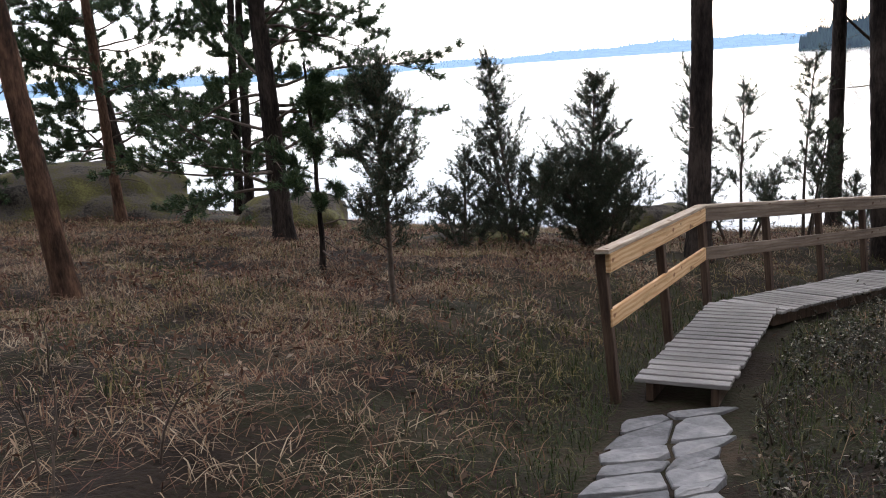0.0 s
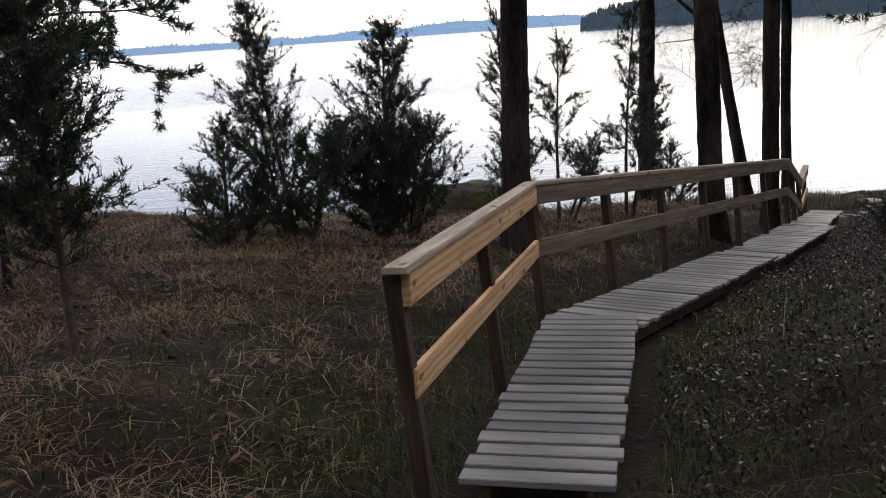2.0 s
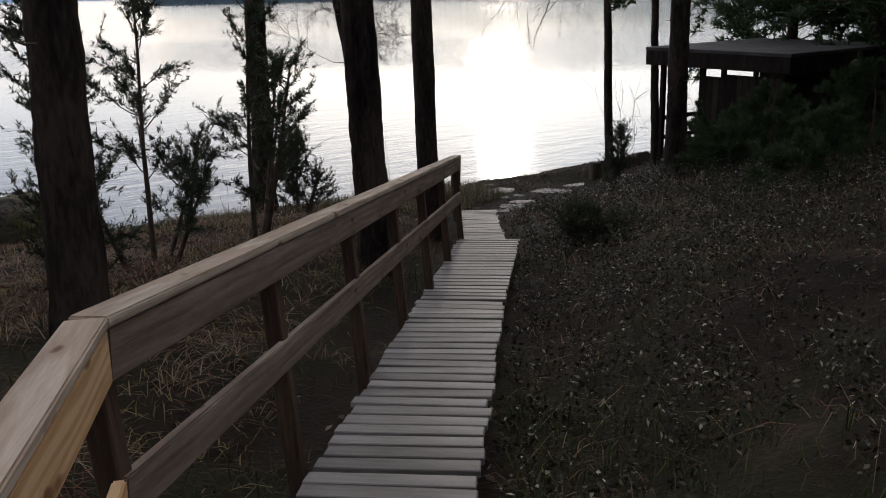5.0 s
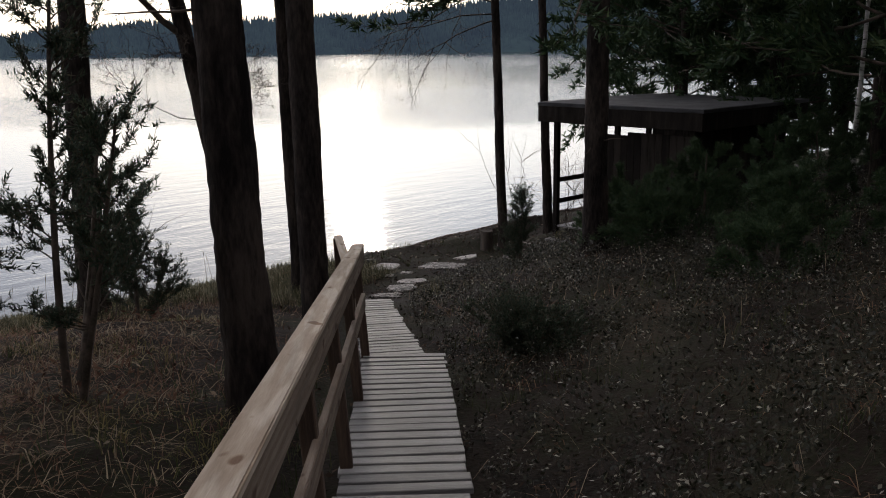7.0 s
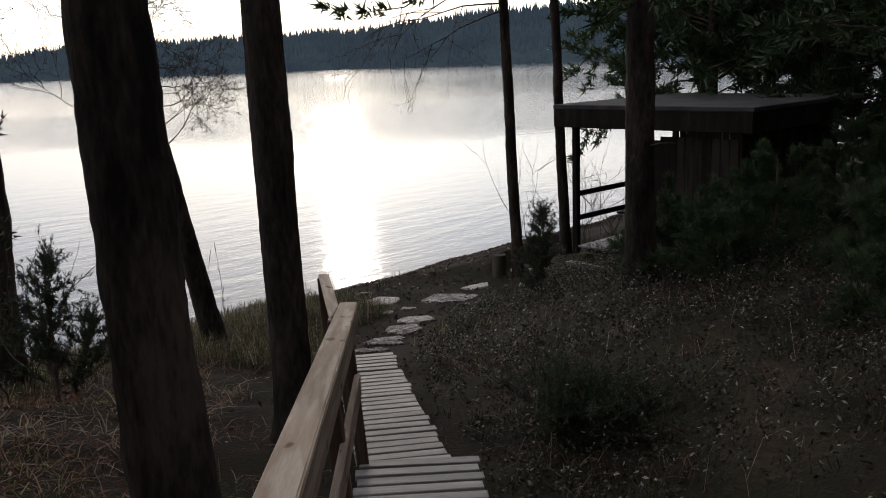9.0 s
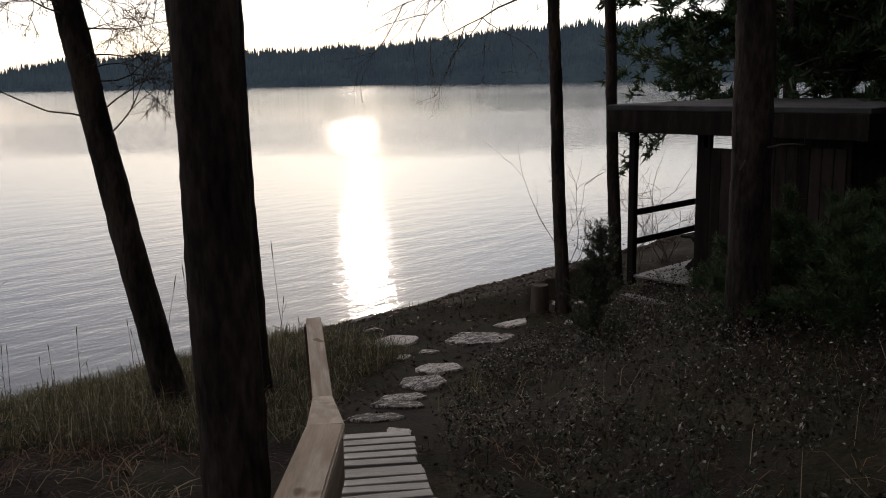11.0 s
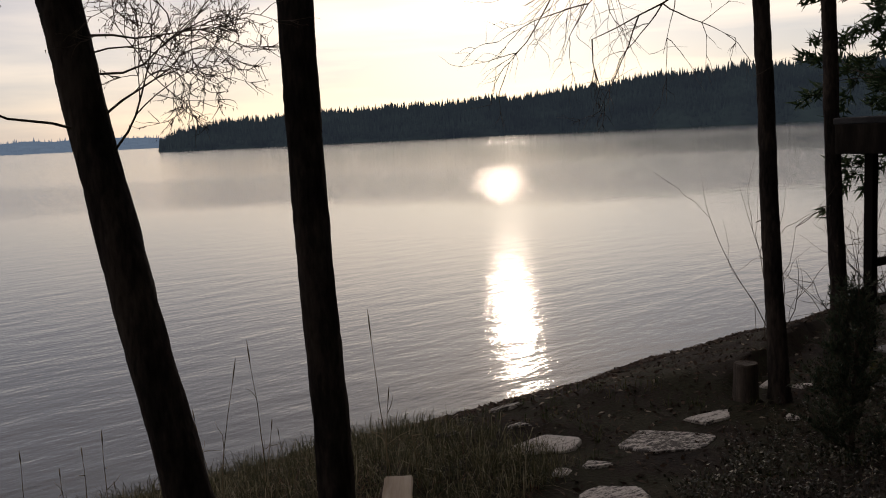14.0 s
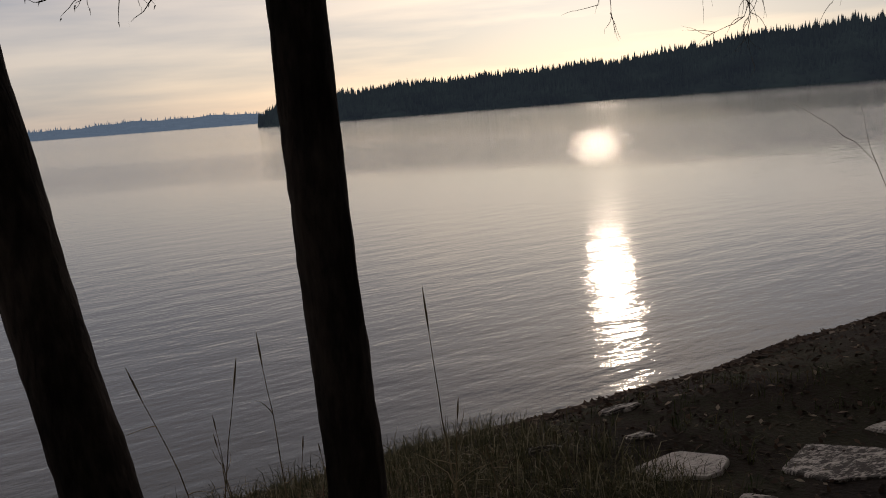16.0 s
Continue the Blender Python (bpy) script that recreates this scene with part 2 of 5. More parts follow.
def water_material():
    m, nd, lk, bs = nodes_of("lake_water")
    bs.inputs["Base Color"].default_value = (0.03, 0.04, 0.045, 1)
    bs.inputs["Roughness"].default_value = 0.1
    bs.inputs["IOR"].default_value = 1.36
    bs.inputs["Specular IOR Level"].default_value = 0.5
    tc = nd.new("ShaderNodeTexCoord")

    def wave(scale, stretch, turn, detail):
        mp = nd.new("ShaderNodeMapping")
        mp.inputs["Rotation"].default_value = (0, 0, radians(turn))
        mp.inputs["Scale"].default_value = stretch
        n = nd.new("ShaderNodeTexNoise")
        n.inputs["Scale"].default_value = scale
        n.inputs["Detail"].default_value = detail
        lk.new(tc.outputs["Object"], mp.inputs["Vector"])
        lk.new(mp.outputs["Vector"], n.inputs["Vector"])
        return n.outputs["Fac"]

    big = wave(0.9, (0.8, 2.2, 1), 12, 2.5)
    small = wave(6.0, (0.8, 1.6, 1), -14, 3.0)
    patch = wave(0.03, (1.0, 1.8, 1), 0, 2.0)
    ad = nd.new("ShaderNodeMath")
    ad.operation = "MULTIPLY_ADD"
    ad.inputs[1].default_value = 0.28
    lk.new(small, ad.inputs[0])
    lk.new(big, ad.inputs[2])
    # breezes lie in long bands across the lake: ripples near the shore, a slick, ripples again, slicks beyond
    sep = nd.new("ShaderNodeSeparateXYZ")
    lk.new(tc.outputs["Object"], sep.inputs[0])
    across = nd.new("ShaderNodeMath")
    across.operation = "MULTIPLY_ADD"
    across.inputs[1].default_value = math.sin(radians(SUN_AZ))
    out = nd.new("ShaderNodeMath")
    out.operation = "MULTIPLY"
    out.inputs[1].default_value = math.cos(radians(SUN_AZ))
    lk.new(sep.outputs["Y"], out.inputs[0])
    lk.new(sep.outputs["X"], across.inputs[0])
    lk.new(out.outputs[0], across.inputs[2])
    warp = nd.new("ShaderNodeMath")
    warp.operation = "MULTIPLY_ADD"
    warp.inputs[1].default_value = 30.0
    lk.new(patch, warp.inputs[0])
    lk.new(across.outputs[0], warp.inputs[2])
    span = nd.new("ShaderNodeMapRange")
    span.inputs[1].default_value, span.inputs[2].default_value = 15.0, 265.0
    lk.new(warp.outputs[0], span.inputs[0])
    pr = nd.new("ShaderNodeValToRGB")
    el = pr.color_ramp.elements
    bands = ((0.0, 0.46), (0.09, 0.36), (0.15, 0.11), (0.22, 0.11), (0.27, 0.62), (0.36, 0.62), (0.43, 0.22), (0.7, 0.26), (0.9, 0.5))
    while len(el) < len(bands):
        el.new(0.5)
    for e, (p, v) in zip(el, bands):
        e.position, e.color = p, (v, v, v, 1.0)
    lk.new(span.outputs[0], pr.inputs["Fac"])
    bp = nd.new("ShaderNodeBump")
    bp.inputs["Distance"].default_value = 0.085
    lk.new(pr.outputs[0], bp.inputs["Strength"])
    lk.new(ad.outputs[0], bp.inputs["Height"])
    lk.new(bp.outputs["Normal"], bs.inputs["Normal"])
    return m


def haze_glow_material(name, near, far, amount):
    """Forest seen through kilometres of air: dark crowns, with the air's blue haze painted on as emission."""
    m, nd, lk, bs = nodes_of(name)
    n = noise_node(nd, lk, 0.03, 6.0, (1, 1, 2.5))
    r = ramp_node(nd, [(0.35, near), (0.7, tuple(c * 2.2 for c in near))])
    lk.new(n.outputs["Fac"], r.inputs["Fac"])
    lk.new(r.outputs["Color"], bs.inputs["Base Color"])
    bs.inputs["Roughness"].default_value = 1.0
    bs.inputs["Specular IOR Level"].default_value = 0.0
    # constant blue glow stands in for haze between eye and hill
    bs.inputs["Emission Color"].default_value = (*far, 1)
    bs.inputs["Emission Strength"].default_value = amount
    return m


M_water = water_material()
M_hill = haze_glow_material("near_forest_hill_haze_glow", (0.012, 0.02, 0.016), (0.16, 0.22, 0.36), 0.05)
M_far = haze_glow_material("far_forest_hill_haze_glow", (0.02, 0.03, 0.035), (0.24, 0.36, 0.56), 0.26)


# ---------------------------------------------------------------- mesh tools
def array_mesh(name, verts, faces, mat, smooth=False):
    """verts (n, 3); faces (m, k) of one size k."""
    verts, faces = np.asarray(verts, np.float32), np.asarray(faces, np.int32)
    me = bpy.data.meshes.new(name)
    me.vertices.add(len(verts))
    me.vertices.foreach_set("co", verts.ravel())
    me.loops.add(faces.size)
    me.loops.foreach_set("vertex_index", faces.ravel())
    me.polygons.add(len(faces))
    me.polygons.foreach_set("loop_start", np.arange(0, faces.size, faces.shape[1], dtype=np.int32))
    if smooth:
        me.polygons.foreach_set("use_smooth", np.ones(len(faces), bool))
    me.update(calc_edges=True)
    me.validate()
    me.materials.append(mat)
    return me


def child(name, me, parent, label=""):
    ob = new(name, me)
    ob.parent = parent
    if name in ("branchwork", "crown", "foliage", "twig_tip"):
        tagged(ob, kind="stuff")
    if label:
        tagged(ob, label)
    return ob


def part(name, bm, material, parent, label=""):
    me = bpy.data.meshes.new(name)
    bm.to_mesh(me)
    bm.free()
    me.materials.append(material)
    return child(name, me, parent, label)


def thing(name, m, label, category, group="", kind=""):
    ob = new(name)
    ob.empty_display_size = 0.1
    ob.matrix_world = m
    return tagged(ob, label, category, group, kind)


def board(size, bevel=0.004, seg=1, jitter=0.0, rng=None):
    """A bevelled board centred on its origin."""
    bm = bmesh.new()
    bmesh.ops.create_cube(bm, size=1.0)
    bmesh.ops.scale(bm, vec=size, verts=bm.verts)
    if jitter and rng is not None:
        for v in bm.verts:
            v.co += Vector(rng.uniform(-jitter, jitter, 3))
    bmesh.ops.bevel(bm, geom=bm.edges[:], offset=bevel, segments=seg, affect="EDGES")
    return bm


def beam_between(a, b, width, height, bevel=0.004, rng=None):
    """A board from a to b (ends of its centre line), its height upright."""
    a, b = Vector(a), Vector(b)
    d = b - a
    bm = board((d.length, width, height), bevel)
    x = d.normalized()
    y = Vector((0, 0, 1)).cross(x).normalized()
    z = x.cross(y)
    m = Matrix((x, y, z)).transposed().to_4x4()
    m.translation = (a + b) / 2
    bm.transform(m)
    return bm


def tubes(lines, sides):
    """Polylines [(points (n,3), radii (n))] to one mesh's verts and quads."""
    V, F, base = [], [], 0
    ang = np.linspace(0, 2 * np.pi, sides, endpoint=False)
    for pts, rad in lines:
        pts = np.asarray(pts, float)
        n = len(pts)
        tan = np.gradient(pts, axis=0)
        tan /= np.linalg.norm(tan, axis=1)[:, None] + 1e-9
        ref = np.array([0.0, 0, 1]) if abs(tan[0][2]) < 0.9 else np.array([1.0, 0, 0])
        u = np.cross(tan, ref)
        u /= np.linalg.norm(u, axis=1)[:, None] + 1e-9
        v = np.cross(tan, u)
        ring = pts[:, None] + (np.cos(ang)[None, :, None] * u[:, None] + np.sin(ang)[None, :, None] * v[:, None]) * np.asarray(rad)[:, None, None]
        V.append(ring.reshape(-1, 3))
        i = np.arange(n - 1)[:, None] * sides + np.arange(sides)[None]
        j = np.arange(n - 1)[:, None] * sides + (np.arange(sides)[None] + 1) % sides
        F.append(np.stack([i, j, j + sides, i + sides], -1).reshape(-1, 4) + base)
        base += n * sides
    return np.concatenate(V), np.concatenate(F)


def unit(a):
    return a / (np.linalg.norm(a, axis=-1, keepdims=True) + 1e-9)


def needles(P, D, n, length, width, spread, rng):
    """n thin triangles round each anchor P, leaning along D."""
    P, D = np.repeat(P, n, 0), np.repeat(D, n, 0)
    d = unit(D + rng.normal(0, spread, D.shape))
    L = length * rng.uniform(0.6, 1.2, (len(P), 1))
    w = unit(np.cross(d, rng.normal(0, 1, D.shape))) * width * 0.5
    b = P + rng.normal(0, length * 0.22, P.shape)
    V = np.stack([b - w, b + w, b + d * L], 1).reshape(-1, 3)
    return V, np.arange(len(V)).reshape(-1, 3)


def leaves(P, size, rng, flat=0.5, long=1.6):
    """Small bent quads at the points P."""
    n = len(P)
    nrm = unit(rng.normal(0, flat, (n, 3)) + np.array([0, 0, 1.0]))
    a = unit(np.cross(nrm, rng.normal(0, 1, (n, 3))))
    b = np.cross(nrm, a)
    s = size * rng.uniform(0.6, 1.3, (n, 1))
    V = np.stack([P - a * s * long * 0.5, P + b * s * 0.45 + nrm * s * 0.12, P + a * s * long * 0.5, P - b * s * 0.45 + nrm * s * 0.12], 1).reshape(-1, 3)
    return V, np.arange(4 * n).reshape(-1, 4)


def blades(P, height, width, lean, rng):
    """Grass blades, bent over: three triangles each, as quads and a tip."""
    n = len(P)
    h = height * rng.uniform(0.45, 1.25, (n, 1))
    a = rng.uniform(0, 2 * np.pi, n)
    out = np.stack([np.cos(a), np.sin(a), np.zeros(n)], 1)
    side = np.stack([-np.sin(a), np.cos(a), np.zeros(n)], 1) * width * rng.uniform(0.6, 1.3, (n, 1)) * 0.5
    k = lean * rng.uniform(0.2, 1.5, (n, 1))
    up = np.array([0, 0, 1.0])
    m = P + (up * np.maximum(0.25, 0.62 - 0.16 * k) + out * 0.35 * k) * h
    t = P + (up * np.maximum(0.12, 1.0 - 0.62 * k) + out * k * 0.95) * h
    V = np.stack([P - side, P + side, m + side * 0.8, m - side * 0.8, t], 1).reshape(-1, 3)
    i = np.arange(n)[:, None] * 5
    F = np.concatenate([i + np.array([[0, 1, 2]]), i + np.array([[0, 2, 3]]), i + np.array([[3, 2, 4]])], 0)
    return V, F


# ---------------------------------------------------------------- ground and lake
PATH = np.array([(-3.0, -12.0, 5.2), (0.0, 0.0, 3.55), (0.7, 3.4, 3.03), (1.35, 5.5, 2.82), (2.6, 8.2, 2.56), (5.6, 11.4, 1.93), (8.2, 14.1, 1.47), (10.5, 17.0, 0.96), (12.3, 18.6, 0.55), (15.0, 19.6, 0.36)])
BANK = np.array([(-300, -4.0), (-30, -2.5), (-6, -0.9), (0, 0.0), (1, 0.3), (3.6, 0.95), (6.5, 1.65), (9, 2.0), (12.5, 2.4), (15, 2.75), (17.5, 2.92), (20, 3.15), (26, 3.7), (60, 7.5), (400, 30.0)])
BEACH = np.array([(-300, -4.0), (-30, -2.5), (-6, -0.8), (0, 0.0), (1, 0.1), (2, 0.25), (3.2, 0.42), (4.2, 0.6), (5.4, 0.95), (8, 1.4), (11, 1.95), (14, 2.5), (18, 3.05), (26, 4.2), (60, 9.0), (400, 32.0)])


def smooth01(x):
    x = np.clip(x, 0, 1)
    return x * x * (3 - 2 * x)


def shore_y(x):
    return 22.4 + 2.7 * np.logaddexp(0, (3.5 - np.clip(x, -60, 400)) / 3) + 0.05 * np.sin(x * 1.1) + 0.03 * np.sin(x * 2.9 + 1)


def wobble(x, y):
    return (0.045 * np.sin(1.9 * x + 0.7 * y) * np.sin(1.3 * y - 0.8 * x + 1) + 0.03 * np.sin(4.3 * x + 2.1 * y + 2) * np.sin(3.7 * y - 1.9 * x)
            + 0.014 * np.sin(9.1 * x + 5.0 * y) * np.sin(8.3 * y - 4.1 * x) + 0.008 * np.sin(17 * x - 11 * y) * np.sin(15 * y + 13 * x))


def path_near(x, y):
    """Distance to the path's line, its height there, and the side (right: plus)."""
    best, z, side = np.full(np.shape(x), 1e9), np.zeros(np.shape(x)), np.zeros(np.shape(x))
    for a, b in zip(PATH[:-1], PATH[1:]):
        d = b[:2] - a[:2]
        k = np.clip(((x - a[0]) * d[0] + (y - a[1]) * d[1]) / (d @ d), 0, 1)
        px, py = a[0] + k * d[0], a[1] + k * d[1]
        r = np.hypot(x - px, y - py)
        near = r < best
        best = np.where(near, r, best)
        z = np.where(near, a[2] + k * (b[2] - a[2]), z)
        side = np.where(near, np.sign((x - a[0]) * d[1] - (y - a[1]) * d[0]), side)
    return best, z, side


def ground_z(x, y):
    x, y = np.asarray(x, float), np.asarray(y, float)
    s = shore_y(x) - y
    bank = np.interp(s, BANK[:, 0], BANK[:, 1])
    beach = np.interp(s, BEACH[:, 0], BEACH[:, 1])
    r, pz, side = path_near(x, y)
    right = smooth01((side * r + 0.3) / 1.6) * (s < 60)
    z = bank * (1 - right) + beach * right
    z = z + right * 0.055 * np.minimum(r, 7) * smooth01((s - 4) / 4)
    w = 1 - smooth01((r - 0.5) / 1.9)
    z = z * (1 - w) + pz * w
    calm = 0.35 + 0.65 * smooth01((r - 0.3) / 1.0)
    dry = smooth01((s - 0.1) / 1.5)
    return z + wobble(x, y) * calm * (0.15 + 0.85 * dry)


def spaced(lo, hi, step, far):
    inner = np.arange(lo, hi + 1e-6, step)
    out, d, v = [], step, 0.0
    while v < far:
        d *= 1.35
        v += d
        out.append(v)
    out = np.array(out)
    return np.concatenate([lo - out[::-1], inner, hi + out])


gx, gy = spaced(-13, 25, 0.13, 4300), spaced(-4, 24, 0.13, 4300)
GX, GY = np.meshgrid(gx, gy, indexing="ij")
GV = np.stack([GX, GY, ground_z(GX, GY)], -1).reshape(-1, 3)
ny = len(gy)
gi = (np.arange(len(gx) - 1)[:, None] * ny + np.arange(ny - 1)[None]).reshape(-1)
ground = new("ground", array_mesh("ground", GV, np.stack([gi, gi + ny, gi + ny + 1, gi + 1], 1), M_ground, True))
tagged(ground, "brown forest floor of dead grass, moss and needles", "ground", kind="structure")

wv = [(-4500, -500, 0.0), (4500, -500, 0.0), (4500, 4500, 0.0), (-4500, 4500, 0.0)]
water = new("water", array_mesh("water", wv, [(0, 1, 2, 3)], M_water))
tagged(water, "calm lake with small ripples mirroring a pale evening sky", "lake", kind="structure")


# ---------------------------------------------------------------- far shores
def ridge(name, az, dist, heights, mat, label, trees, tree_h, rng, deep=0.25):
    """A wooded hill along bearings az (degrees): a slope up from the water and a saw of conifer tops."""
    n = len(az)
    a = np.radians(az)
    dirs = np.stack([np.sin(a), np.cos(a)], 1)
    rows = []
    for k, f in ((0.0, -0.02), (0.02, 0.16), (deep * 0.5, 0.7), (deep, 1.0), (deep * 1.6, 0.3)):
        r = dist * (1 + k) * (1 + 0.01 * np.sin(np.asarray(az) * 1.7))
        rows.append(np.concatenate([dirs * r[:, None], (heights * f)[:, None] * np.ones((n, 1))], 1))
    V = np.concatenate(rows)
    i = (np.arange(len(rows) - 1)[:, None] * n + np.arange(n - 1)[None]).reshape(-1)
    V[:, 2] = np.maximum(V[:, 2], -0.3)
    hill = new(name, array_mesh(name, V, np.stack([i, i + 1, i + 1 + n, i + n], 1), mat, True))
    tagged(hill, label, "wooded hill", kind="structure")
    # conifers standing on the slope
    t = rng.uniform(0, 1, trees)
    k = rng.uniform(0, 1, trees) ** 0.8
    ia = t * (n - 1)
    i0 = np.minimum(ia.astype(int), n - 2)
    fr = (ia - i0)[:, None]
    d = unit(dirs[i0] * (1 - fr) + dirs[i0 + 1] * fr)
    hh = heights[i0] * (1 - fr[:, 0]) + heights[i0 + 1] * fr[:, 0]
    z = hh * np.interp(k, [0, 0.08, 0.5, 1.0], [0.0, 0.16, 0.7, 1.0])
    r = dist * (1 + k * deep)
    base = np.concatenate([d * r[:, None], z[:, None]], 1)
    H = tree_h * (0.45 + 0.75 * rng.random(trees) ** 1.6)
    W = H * rng.uniform(0.12, 0.2, trees)
    side = np.stack([d[:, 1], -d[:, 0], np.zeros(trees)], 1)
    dd = np.concatenate([d, np.zeros((trees, 1))], 1)
    up = np.array([0, 0, 1.0])
    tip = base + up * H[:, None]
    low = base + up * (H * 0.1)[:, None] - up * 1.0
    ring = [low + (side * math.cos(q) + dd * math.sin(q)) * W[:, None] for q in (0.3, 1.87, 3.44, 5.01)]
    TV = np.stack([tip, *ring], 1).reshape(-1, 3)
    b = np.arange(trees)[:, None] * 5
    TF = np.concatenate([b + np.array([[0, p, p % 4 + 1]]) for p in (1, 2, 3, 4)], 0)
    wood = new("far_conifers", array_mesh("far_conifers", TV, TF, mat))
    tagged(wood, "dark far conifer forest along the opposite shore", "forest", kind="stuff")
    wood["kind"] = "stuff"
    return hill


rng = np.random.default_rng(5)
az_n = np.linspace(20.8, 100, 220)
el_n = np.interp(az_n, [20.8, 22.0, 24, 30, 36.5, 43.5, 50, 56, 62, 80, 100], [0.0, 0.85, 1.15, 1.62, 1.75, 2.15, 2.95, 3.3, 3.2, 3.3, 3.4]) + 0.06 * np.sin(az_n * 1.3) + 0.04 * np.sin(az_n * 3.7)
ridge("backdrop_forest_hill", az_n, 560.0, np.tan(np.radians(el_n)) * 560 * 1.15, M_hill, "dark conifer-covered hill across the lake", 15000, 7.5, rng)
az_f = np.linspace(-75, 26, 240)
el_f = np.interp(az_f, [-75, -40, -24, -17, -10, -4, 5, 12, 16, 20, 24, 26], [1.0, 1.1, 0.85, 0.6, 0.42, 0.4, 0.42, 0.62, 0.72, 0.62, 0.5, 0.3]) + 0.05 * np.sin(az_f * 1.1) + 0.03 * np.sin(az_f * 2.9)
ridge("backdrop_far_shore", az_f, 2600.0, np.tan(np.radians(el_f)) * 2600 * 1.1, M_far, "wooded shore far across the lake with blue haze painted on", 4200, 11.0, rng, 0.15)


# ---------------------------------------------------------------- boardwalk
def boardwalk(a, b, width, label, rng, pitch=0.142, lift=0.0):
    """One straight stretch of deck: cross planks on two bearers, with its top along a to b."""
    a, b = Vector(a), Vector(b)
    d = b - a
    x = d.normalized()
    side = x.cross(Vector((0, 0, 1))).normalized()
    up = side.cross(x)
    m = Matrix((x, -side, up)).transposed().to_4x4()
    m.translation = a
    walkway = thing("boardwalk_section", m, label, "boardwalk", "boardwalk sections")
    n = max(2, round(d.length / pitch))
    step = d.length / n
    meshes = []
    for k in range(5):
        bm = board((step - 0.032, width, 0.03), 0.004, 1, 0.0025, rng)
        me = bpy.data.meshes.new("plank")
        bm.to_mesh(me)
        bm.free()
        me.materials.append(M_plank)
        meshes.append(me)
    for i in range(n):
        p = child("plank", meshes[int(rng.integers(5))], walkway)
        p.matrix_basis = pose((i + 0.5) * step, rng.normal(0, 0.008), -0.014 + rng.normal(0, 0.0015), rng.normal(0, 0.3), 0, rng.normal(0, 0.35) + (180 if rng.random() < 0.5 else 0))
    for y in (-width * 0.34, width * 0.34):
        bm = board((d.length - 0.05, 0.05, 0.12), 0.004)
        bm.transform(Matrix.Translation((d.length / 2, y, -0.09)))
        part("bearer", bm, M_post, walkway, "dark bearer beam under the planks")
    return walkway


rng = np.random.default_rng(11)
S1a, S1b = (1.41, 5.72, 2.965), (2.62, 8.22, 2.765)
S2a, S2b = (2.62, 8.16, 2.745), (5.66, 11.42, 2.125)
S3a, S3b = (5.55, 11.36, 2.075), (8.23, 14.08, 1.66)
S4a, S4b = (8.15, 14.11, 1.63), (9.877, 16.251, 1.25)
S5a, S5b = (9.894, 16.264, 1.22), (10.461, 16.956, 1.12)
boardwalk(S1a, S1b, 0.62, "weathered grey plank walkway with a raised front end above flagstones", rng)
boardwalk(S2a, S2b, 0.66, "weathered grey plank walkway sloping down beside the wooden railing", rng)
boardwalk(S3a, S3b, 0.68, "weathered grey plank walkway sloping down through heather", rng)
boardwalk(S4a, S4b, 0.54, "narrow weathered grey plank walkway down to the beach", rng)
boardwalk(S5a, S5b, 0.54, "short weathered plank end of the walkway at the stones", rng)


